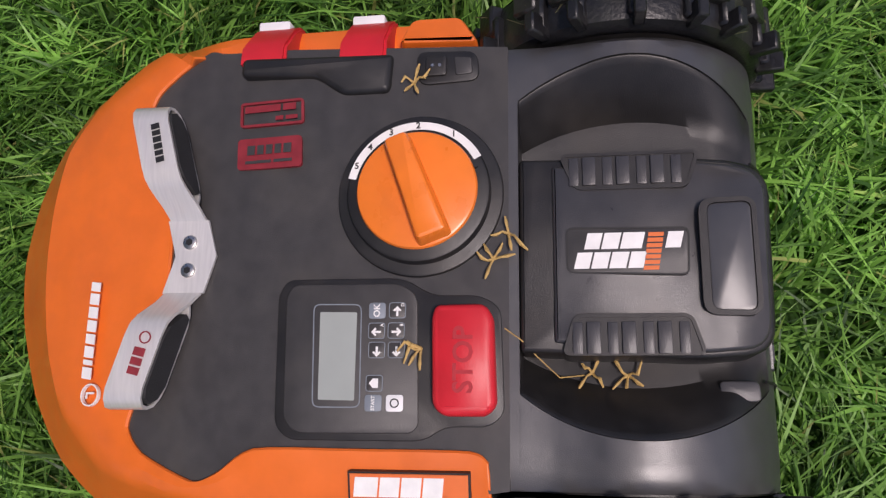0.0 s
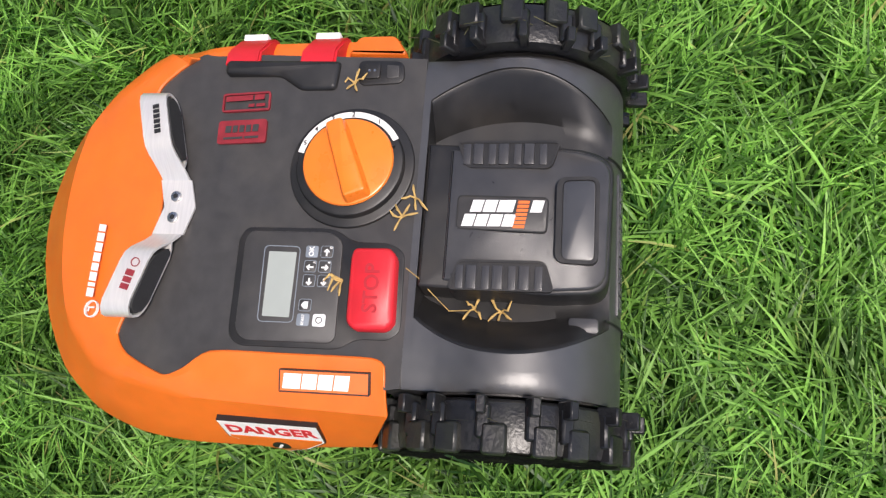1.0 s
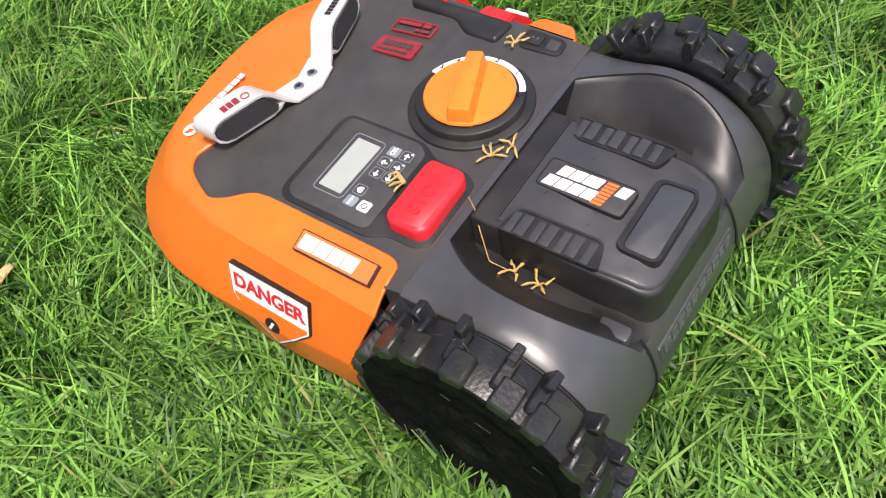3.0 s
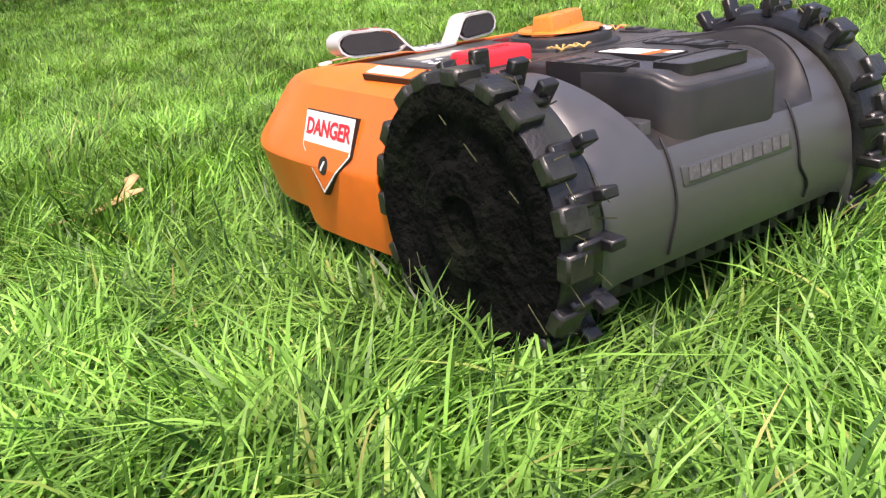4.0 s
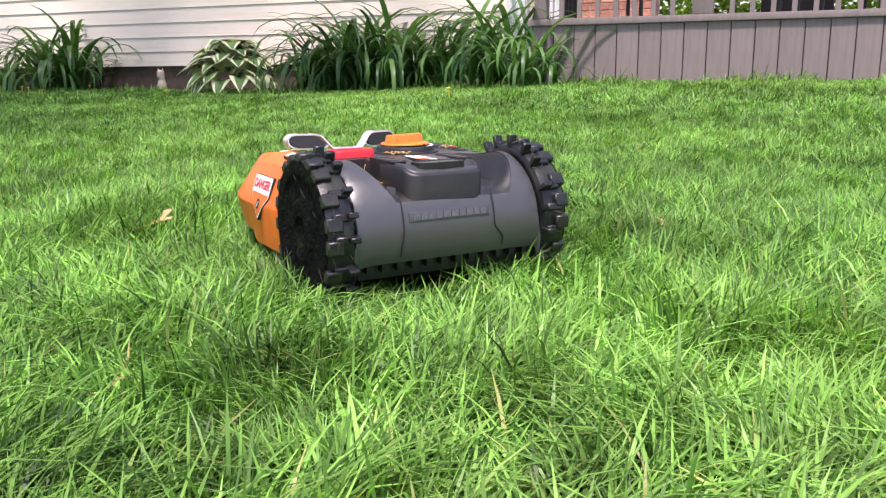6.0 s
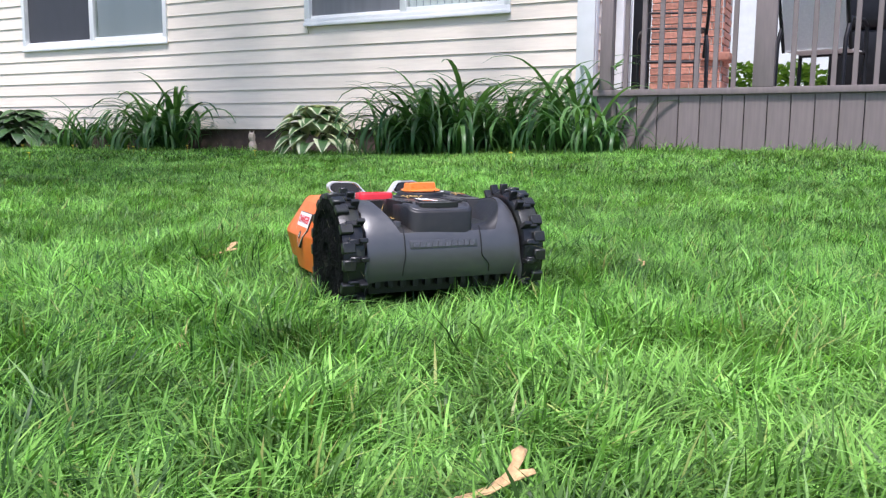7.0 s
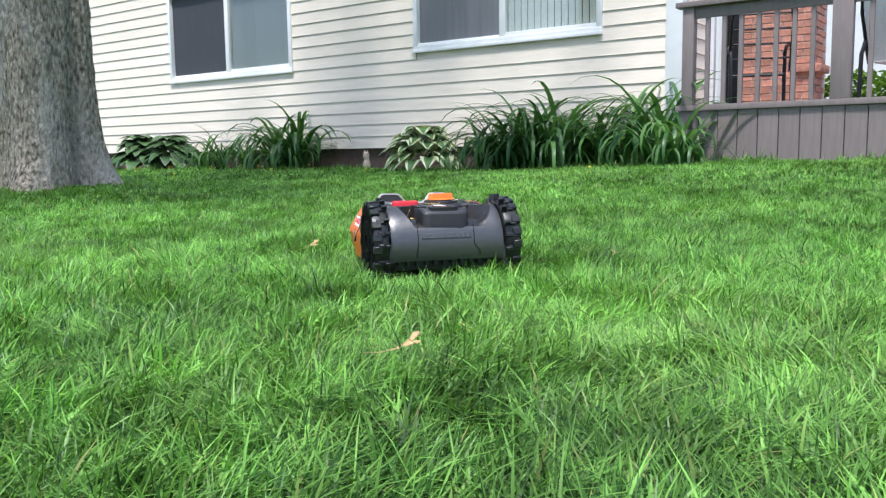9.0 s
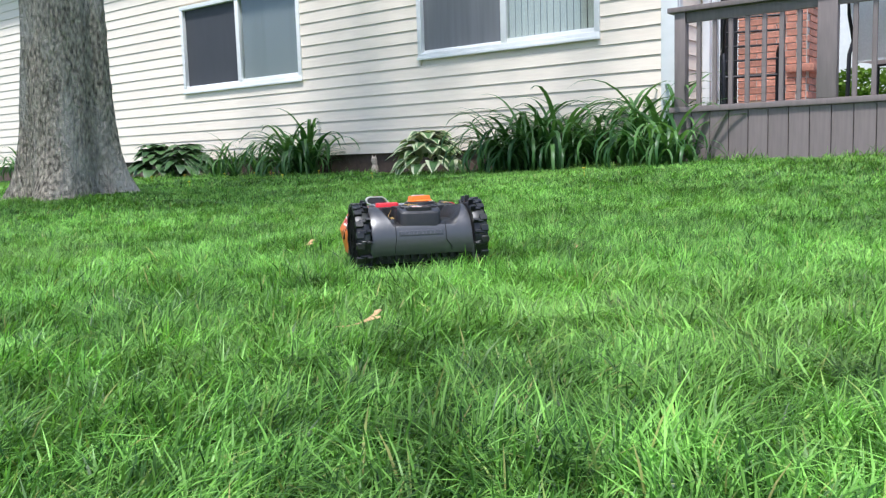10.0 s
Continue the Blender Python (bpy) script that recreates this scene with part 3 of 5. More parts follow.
def build_hood():
    inn, mid, wide = resample(HOOD_IN), resample(HOOD_MID), resample([(x, y if y < 0.4 else 0.4 + (y - 0.4) * 0.90) for x, y in HOOD_OUT])
    b = bmesh.new()
    rows = []
    for i, (p, q, w) in enumerate(zip(inn, mid, wide)):
        k = i / (len(inn) - 1)
        front = smooth01(0.36, 0.50, q.y)
        zi = TOP + 0.0035 + deck_drop(p.y) * 1.0
        zm = 0.2185 - 0.015 * front
        if k > 0.8:
            zi, zm = 0.206, 0.200
            zi = TOP + 0.003 - 0.03 * smooth01(0.80, 0.86, k)
        low = w.lerp(Vector((0, 0.3)), 0.05)
        zl = 0.085 + 0.018 * smooth01(0.335, 0.350, w.y)
        low.y -= 0.020 * smooth01(0.26, 0.20, w.y)
        sec = [(p.x, p.y, zi - 0.010), (p.x, p.y, zi - 0.0012)]
        d = (q - p).normalized() * 0.0015
        sec += [(p.x + d.x, p.y + d.y, zi)]
        a, c = Vector((p.x + d.x, p.y + d.y, zi)), Vector((q.x, q.y, zm))
        for t in (0.3, 0.65, 0.9):
            v = a.lerp(c, t)
            v.z += 0.004 * math.sin(math.pi * t)
            sec.append(tuple(v))
        sec += [(q.x, q.y, zm)]
        e = c.lerp(Vector((w.x, w.y, 0.155)), 0.06)
        sec += [tuple(e)]
        f = Vector((w.x, w.y, 0.155))
        sec += [tuple(e.lerp(f, 0.5)), tuple(e.lerp(f, 0.96)), (w.x, w.y, 0.152), (low.x, low.y, zl), (low.x * 0.97, low.y, zl)]
        rows.append([b.verts.new(s) for s in sec])
    for r0, r1 in zip(rows, rows[1:]):
        for i in range(len(r0) - 1):
            b.faces.new((r0[i], r0[i + 1], r1[i + 1], r1[i]))
    hood = part("hood", b, ORANGE, MOWER, "scuffed bright orange front hood", smooth=20)
    so = hood.modifiers.new("thick", "SOLIDIFY")
    so.thickness, so.offset = 0.003, -1
    # Raised tab on the right rear end of the hood.
    part("hood_tab", slab(rounded([(0.160, 0.186), (0.182, 0.200), (0.182, 0.236), (0.162, 0.246)], 0.006), 0.17, 0.219, 0.004), ORANGE, hood)
    return hood


def build_deck():
    inn = [p for p in resample(HOOD_IN)]
    pts = [Vector((-0.148, 0.165)), Vector((-0.150, 0.178))] + [p + Vector((-0.004 if p.x < 0 else 0.003, 0.003 if p.y > 0.4 else 0)) for p in inn[3:-4]] + [Vector((0.152, 0.24)), Vector((0.150, 0.19)), Vector((0.148, 0.165))]
    b = slab(pts, 0.20, TOP + 0.0003, 0, height=lambda x, y: deck_drop(y))
    deck = part("deck", b, DECK, MOWER, "matt dark grey top deck with dust and scratches", smooth=30)
    part("chassis", box(-0.138, 0.138, 0.025, 0.44, 0.076, 0.180, 0.02), BLACK, MOWER)
    return deck


def build_battery():
    bat = part("battery_pack", battery_body(), BLACK, MOWER, "dark grey snap-in battery pack with ribbed finger grips", smooth=40, m=Matrix.Translation((0, 0, -0.0085)))
    po = rounded([(-0.0605, 0.0035), (0.0535, 0.0005), (0.0585, 0.045), (0.0585, 0.1365), (-0.0575, 0.1365), (-0.0645, 0.045)], [0.019, 0.017, 0.008, 0.002, 0.002, 0.008], 5)
    dense = []
    for p, q in zip(po, po[1:] + po[:1]):
        k = max(1, int((q - p).length / 0.008))
        dense += [p.lerp(q, i / k) for i in range(k)]
    # Paler plate over the black body; sky light on top put into colour.
    part("skylit_top_plate", slab(dense, 0.225, 0.2437, 0.0025, height=rear_fall), BATTERY, bat, "satin battery top, greyed for the sky light on it", smooth=40)
    # Recess at the rear with a flap, dark sill at the front.
    part("flap", slab(rounded([(-0.039, 0.013), (0.031, 0.013), (0.030, 0.040), (-0.038, 0.040)], 0.006), 0.236, 0.2441, 0.001), SHELL, bat, "dull grey recessed flap")
    part("flap_rim", ring_slab(rounded([(-0.042, 0.010), (0.034, 0.010), (0.033, 0.045), (-0.041, 0.045)], 0.009), rounded([(-0.039, 0.013), (0.031, 0.013), (0.030, 0.040), (-0.038, 0.040)], 0.006), 0.236, 0.2448), BLACK, bat)
    for x0, x1, flip in ((0.043, 0.066, 1), (-0.066, -0.042, -1)):
        outer = rounded([(x0 - 0.002, 0.050), (x1, 0.042), (x1, 0.132), (x0 - 0.002, 0.122)] if flip > 0 else [(x1 + 0.002, 0.052), (x0, 0.044), (x0, 0.132), (x1 + 0.002, 0.124)], 0.006)
        grip = part("finger_grip", ring_slab(outer, inset(outer, 0.0022), 0.20, 0.2450), BLACK, bat)
        part("grip_floor", slab(inset(outer, 0.0020), 0.20, 0.2441, 0), BLACK, grip)
        for i in range(7):
            y = 0.054 + 0.0108 * i
            part("grip_rib", box(x0 + 0.001, x1 - 0.003, y, y + (0.0085 if i % 2 else 0.0065), 0.235, 0.2462 if i % 2 else 0.2452, 0.0008), BATTERY, grip)
    lab = rounded([(0.0165, 0.128), (0.0150, 0.051), (-0.0160, 0.052), (-0.0135, 0.128)], 0.005)
    plate = part("name_plate", slab(inset(lab, 0.0008), 0.240, 0.2442, 0.0004), DECK, bat)
    part("plate_outline", ring_slab(lab, inset(lab, 0.0010), 0.240, 0.2446), BLACK_PRINT, plate)
    face = lambda x, y: frame_of((x, y, 0.2443), (0, -1, 0), (1, 0, 0))
    bars([0.0095, 0.0105, 0.0135], 0.0012, 0.0105, 0.25, WHITE_PRINT, face(0.0068, 0.0975), plate)
    bars([0.0095], 0.001, 0.0105, 0.25, WHITE_PRINT, face(0.0068, 0.0605), plate)
    bars([0.0095, 0.010, 0.0105, 0.0095], 0.0012, 0.0105, 0.25, WHITE_PRINT, face(-0.0058, 0.1005), plate)
    for i in range(7):
        bars([0.0095], 0, 0.0026, 0.2, RED_ORANGE, face(0.0105 - 0.0036 * i, 0.0735 - 0.0006 * (3 - i)), plate, "printed_stripe")
    return bat


def rear_fall(x, y):
    return -0.011 * smooth01(0.028, -0.002, y)


def battery_body():
    out = rounded([(-0.064, 0.0005), (0.057, -0.0025), (0.062, 0.045), (0.065, 0.158), (-0.063, 0.158), (-0.068, 0.045)], [0.020, 0.018, 0.01, 0.003, 0.003, 0.01], 5)
    dense = []
    for p, q in zip(out, out[1:] + out[:1]):
        k = max(1, int((q - p).length / 0.008))
        dense += [p.lerp(q, i / k) for i in range(k)]
    return slab(dense, 0.17, 0.2412, 0.003, height=rear_fall)


RED_ORANGE = material("orange_print", (0.75, 0.16, 0.03), 0.5, vary=0.05, scale=100)


def build_panel():
    out = rounded([(-0.014, 0.314), (-0.014, 0.233), (-0.026, 0.216), (-0.026, 0.184), (-0.034, 0.170), (-0.102, 0.168), (-0.110, 0.178), (-0.110, 0.206), (-0.119, 0.219), (-0.119, 0.308), (-0.110, 0.318), (-0.024, 0.320)], 0.010)
    groove = part("control_panel", slab(out, 0.22, TOP + 0.0012, 0.001), BLACK, MOWER, "glossy black control panel with grey display and keys", smooth=30)
    plate = rounded([(-0.018, 0.309), (-0.018, 0.236), (-0.026, 0.2245), (-0.110, 0.2225), (-0.1145, 0.228), (-0.1145, 0.303), (-0.106, 0.3115), (-0.026, 0.3135)], 0.008)
    face = part("panel_face", slab(plate, 0.22, TOP + 0.0028, 0.0008), DECK, groove)
    zt = TOP + 0.0029
    frame_o = rounded([(-0.031, 0.2945), (-0.0315, 0.2615), (-0.0985, 0.2605), (-0.0985, 0.2925)], 0.005)
    part("display_outline", ring_slab(frame_o, inset(frame_o, 0.0007), zt - 0.001, zt + 0.0003), GREY_PRINT, face)
    part("display", slab(rounded([(-0.0365, 0.2895), (-0.037, 0.2645), (-0.094, 0.2645), (-0.0935, 0.2885)], 0.001), zt - 0.001, zt + 0.0005, 0), LCD, face, "grey-green display, switched off")

    def key(x, y, mat, sx=0.0106, sy=0.0112):
        o = rounded([(x - sx / 2, y - sy / 2), (x + sx / 2, y - sy / 2), (x + sx / 2, y + sy / 2), (x - sx / 2, y + sy / 2)], 0.0022)
        k = part("key", slab(o, zt - 0.001, zt + 0.0005, 0.0003), mat, face)
        if mat is DECK:
            part("key_outline", ring_slab(o, inset(o, 0.0005), zt, zt + 0.0008), GREY_PRINT, k)
        return k

    def arrow(k, x, y, ang):
        b = bmesh.new()
        slab([(-0.0007, -0.003), (0.0007, -0.003), (0.0007, 0.003), (-0.0007, 0.003)], 0, 0.0003, 0, b)
        slab([(0, 0.0036), (0.0028, 0.0008), (0.0018, 0.0000), (0, 0.0018), (-0.0018, 0.0000), (-0.0028, 0.0008)], 0.0001, 0.0004, 0, b)
        part("key_arrow", b, WHITE_PRINT, k, smooth=0, m=Matrix.Translation((x, y, zt + 0.0006)) @ Matrix.Rotation(radians(ang), 4, "Z"))

    k = key(-0.036, 0.251, GREY_PRINT)
    writing("OK", 0.006, WHITE_PRINT, Matrix.Translation((-0.036, 0.251, zt + 0.0007)), k)
    for x, y, ang, letter in ((-0.036, 0.2375, -90, "D"), (-0.0492, 0.251, 0, "A"), (-0.0492, 0.238, 180, "B"), (-0.0617, 0.2375, 90, "C"), (-0.0617, 0.2505, 90, "")):
        k = key(x, y, DECK)
        arrow(k, x - 0.0008, y, ang)
        if letter:
            writing(letter, 0.003, WHITE_PRINT, Matrix.Translation((x + 0.0036, y - 0.0036, zt + 0.0007)), k)
    k = key(-0.083, 0.2515, DECK)
    part("key_symbol", slab([(-0.003, -0.0025), (0.003, -0.0025), (0.003, 0.001), (0, 0.0035), (-0.003, 0.001)], 0, 0.0003, 0), WHITE_PRINT, k, smooth=0, m=Matrix.Translation((-0.083, 0.2515, zt + 0.0006)))
    k = key(-0.0955, 0.252, GREY_PRINT)
    writing("START", 0.0032, WHITE_PRINT, Matrix.Translation((-0.0955, 0.252, zt + 0.0007)), k)
    k = key(-0.0955, 0.238, WHITE_KEY)
    part("power_symbol", ring_slab(circle(-0.0955, 0.238, 0.0030, 20), circle(-0.0955, 0.238, 0.0022, 20), zt + 0.0004, zt + 0.0009), BLACK_PRINT, k)
    # Stop button
    o = rounded([(-0.034, 0.211), (-0.0335, 0.180), (-0.041, 0.1745), (-0.097, 0.1725), (-0.1035, 0.179), (-0.1035, 0.206), (-0.097, 0.2125), (-0.041, 0.2135)], 0.010, 5)
    stop = part("stop_button", slab(o, 0.22, TOP + 0.0135, 0.0035), RED, MOWER, "large red stop button", smooth=40)
    writing("STOP", 0.0175, RED_DARK, Matrix.Translation((-0.069, 0.1925, TOP + 0.0136)), stop, 0.0003, spacing=1.0)
    return groove


RED_DARK = material("red_embossing", (0.40, 0.012, 0.02), 0.5, vary=0.1, scale=80)


def build_knob():
    c = (0.0425, 0.2245)
    base = part("dial_base", slab(circle(*c, 0.0565, 64), 0.22, TOP + 0.0035, 0.002), BLACK, MOWER, "round black dial base", smooth=30)
    part("dial_step", slab(circle(*c, 0.0485, 64), 0.22, TOP + 0.0115, 0.003), BLACK, base)
    b = bmesh.new()
    a0, a1, n = radians(-62), radians(78), 30
    vs = []
    for i in range(n + 1):
        a = a0 + (a1 - a0) * i / n
        d = Vector((math.cos(a), math.sin(a)))
        vs.append([b.verts.new((c[0] + d.x * r, c[1] + d.y * r, TOP + 0.0120)) for r in (0.0428, 0.0482)])
    for p, q in zip(vs, vs[1:]):
        b.faces.new((p[0], p[1], q[1], q[0]))
    part("dial_scale", b, WHITE_PRINT, base, "white arc scale with numbers", smooth=0)
    for t, a in (("1", -32), ("2", 0), ("3", 24), ("4", 46), ("5", 66)):
        d = Vector((math.cos(radians(a)), math.sin(radians(a))))
        writing(t, 0.0062, BLACK_PRINT, frame_of((c[0] + d.x * 0.0455, c[1] + d.y * 0.0455, TOP + 0.0123), (0, -1, 0), (1, 0, 0)), base, 0.0002, "dial_number")
    knob = part("knob", slab(circle(*c, 0.0405, 64), 0.245, TOP + 0.0165, 0.0025), KNOB_ORANGE, MOWER, "bright orange rotary knob with a raised bar", smooth=35)
    m = Matrix.Translation((*c, 0)) @ Matrix.Rotation(radians(-159), 4, "Z")
    bb = slab(rounded([(-0.0375, -0.0095), (0.0385, -0.0125), (0.0385, 0.0125), (-0.0375, 0.0095)], 0.004), TOP + 0.012, TOP + 0.0300, 0.003)
    for v in bb.verts:
        if v.co.z > TOP + 0.02:
            v.co.y *= 0.82
            v.co.x *= 0.96
    part("knob_bar", bb, KNOB_ORANGE, knob, m=m)
    part("knob_mark", box(-0.0012, 0.0012, 0.0405, 0.0430, 0, 0.003), BLACK_PRINT, knob, m=Matrix.Translation((*c, TOP + 0.0125)) @ Matrix.Rotation(radians(-159), 4, "Z"))
    return knob


def build_handle():
    """A folded strip of metal: a screwed base and two looped grips with soft pads."""
    hz = TOP + deck_drop(0.38)
    th = 0.0022
    cx = 0.0045

    def strip(path, y0, y1, name, parent, mat, label=""):
        b = bmesh.new()
        n = len(path)
        rows = []
        for i, (x, z) in enumerate(path):
            a = Vector(path[max(i - 1, 0)])
            c = Vector(path[min(i + 1, n - 1)])
            d = (c - a).normalized()
            nx, nz = -d.y, d.x
            k = 0.29 * abs(x - cx)
            rows.append([b.verts.new((x + nx * s * th / 2, y + k + 0.10 * (z - hz - 0.004), z + nz * s * th / 2)) for s, y in ((1, y0), (1, y1), (-1, y1), (-1, y0))])
        for r0, r1 in zip(rows, rows[1:]):
            for i in range(4):
                b.faces.new((r0[i], r0[(i + 1) % 4], r1[(i + 1) % 4], r1[i]))
        b.faces.new(rows[0])
        b.faces.new(rows[-1][::-1])
        return part(name, b, mat, parent, label, smooth=40)

    y0, y1 = 0.368, 0.398
    base = strip([(cx - 0.026, hz + 0.004), (cx, hz + 0.004), (cx + 0.026, hz + 0.004)], y0, y1, "handle", MOWER, ALUMINIUM, "bent brushed aluminium carrying handle with two looped grips")
    for x in (0.0145, -0.0055):
        s = part("screw", slab(circle(x, 0.3878, 0.0052, 20), hz + 0.004, hz + 0.0070, 0.001), STEEL, base)
        part("screw_socket", slab(circle(x, 0.3878, 0.0026, 6), hz + 0.0066, hz + 0.0073, 0), BLACK_PRINT, s)
    for sgn in (1, -1):
        L = lambda d, z: (cx + sgn * d, hz + 0.004 + (z - 0.004) * 0.92)
        loop = [L(0.026, 0.004), L(0.034, 0.012), L(0.0445, 0.0265), L(0.050, 0.0310), L(0.058, 0.0325), L(0.092, 0.0325), L(0.0985, 0.0305), L(0.1035, 0.0255), L(0.1045, 0.0195), L(0.1025, 0.0130), L(0.097, 0.0085), L(0.090, 0.0065), L(0.050, 0.0055), L(0.042, 0.0075), L(0.036, 0.012)]
        arm = strip(loop, y0 + 0.002, y1 - 0.002, "grip_loop", base, ALUMINIUM)
        inner = [L(0.045, 0.0085), L(0.090, 0.0083), L(0.0985, 0.0125), L(0.1018, 0.0195), L(0.0985, 0.0275), L(0.092, 0.0308), L(0.060, 0.0308), L(0.0515, 0.0275), L(0.042, 0.0145)]
        b = bmesh.new()
        f = [b.verts.new((x, y0 + 0.0008 + 0.29 * abs(x - cx) + 0.10 * (z - hz - 0.004), z)) for x, z in inner]
        g = [b.verts.new((x, y1 - 0.0045 + 0.29 * abs(x - cx) + 0.10 * (z - hz - 0.004), z)) for x, z in inner]
        b.faces.new(f)
        b.faces.new(g[::-1])
        for i in range(len(f)):
            b.faces.new((f[i], f[(i + 1) % len(f)], g[(i + 1) % len(f)], g[i]))
        part("grip_pad", b, PAD, arm, "black rubber pad", smooth=30)
        top = frame_of((cx + sgn * 0.075, 0.387 + 0.24 * 0.075, hz + 0.0318), (-1, -0.24 * sgn, 0), (0, -1, 0))
        if sgn > 0:
            bars([0.004, 0.0035, 0.004, 0.004, 0.0035, 0.004], 0.0012, 0.006, 0.0, BLACK, top, arm)
        else:
            bars([0.0055, 0.005, 0.005], 0.0012, 0.008, 0.0, RED_PRINT, top, arm, label="red printed mark")
            part("printed_ring", ring_slab(circle(0, 0, 0.0042, 20), circle(0, 0, 0.0033, 20), 0, 0.0004), RED_PRINT, arm, m=top @ Matrix.Translation((-0.016, 0.001, 0)))
    return base


def build_side_block():
    blk = part("side_block", slab(rounded([(0.150, 0.357), (0.147, 0.245), (0.118, 0.247), (0.118, 0.281), (0.132, 0.301), (0.136, 0.358)], 0.005), 0.20, TOP + 0.0050, 0.004), BLACK, MOWER, "black stepped housing on the deck edge", smooth=40)
    for y in (0.323, 0.249):
        b = bmesh.new()
        x0, x1 = 0.144, 0.192
        pr = [(x0, TOP + 0.004), (x0 + 0.016, TOP + 0.002), (x1 - 0.010, TOP - 0.018), (x1, TOP - 0.032), (x1, TOP - 0.070), (x0, TOP - 0.070)]
        f = [b.verts.new((x, y + 0.002, z)) for x, z in pr]
        g = [b.verts.new((x, y + 0.036, z)) for x, z in pr]
        b.faces.new(f)
        b.faces.new(g[::-1])
        for i in range(6):
            b.faces.new((f[i], f[(i + 1) % 6], g[(i + 1) % 6], g[i]))
        bmesh.ops.bevel(b, geom=list(b.edges), offset=0.002, segments=2, affect="EDGES")
        clip = part("release_clip", b, RED, blk, "red release clip with a pale tip", smooth=40)
        part("clip_tip", box(x1 - 0.007, x1 + 0.002, y + 0.010, y + 0.035, TOP - 0.055, TOP - 0.0245, 0.002), WHITE_KEY, clip)
    port_o = rounded([(0.148, 0.229), (0.146, 0.186), (0.124, 0.184), (0.122, 0.227)], 0.008)
    port = part("port_cover", slab(port_o, 0.22, TOP + 0.002, 0.001), BLACK, MOWER, "black charging contact cover", smooth=30)
    part("socket", slab(rounded([(0.143, 0.222), (0.143, 0.207), (0.128, 0.207), (0.128, 0.222)], 0.003), TOP, TOP + 0.0042, 0.001), BLACK, port)
    for y in (0.217, 0.212):
        part("contact_pin", slab(circle(0.1355, y, 0.0012, 8), TOP + 0.004, TOP + 0.0048, 0), STEEL, port)
    part("lid", slab(rounded([(0.142, 0.202), (0.141, 0.190), (0.129, 0.189), (0.128, 0.201)], 0.002), TOP, TOP + 0.0030, 0.0008), DECK, port)


def on_deck(b):
    for v in b.verts:
        v.co.z += deck_drop(v.co.y)
    return b


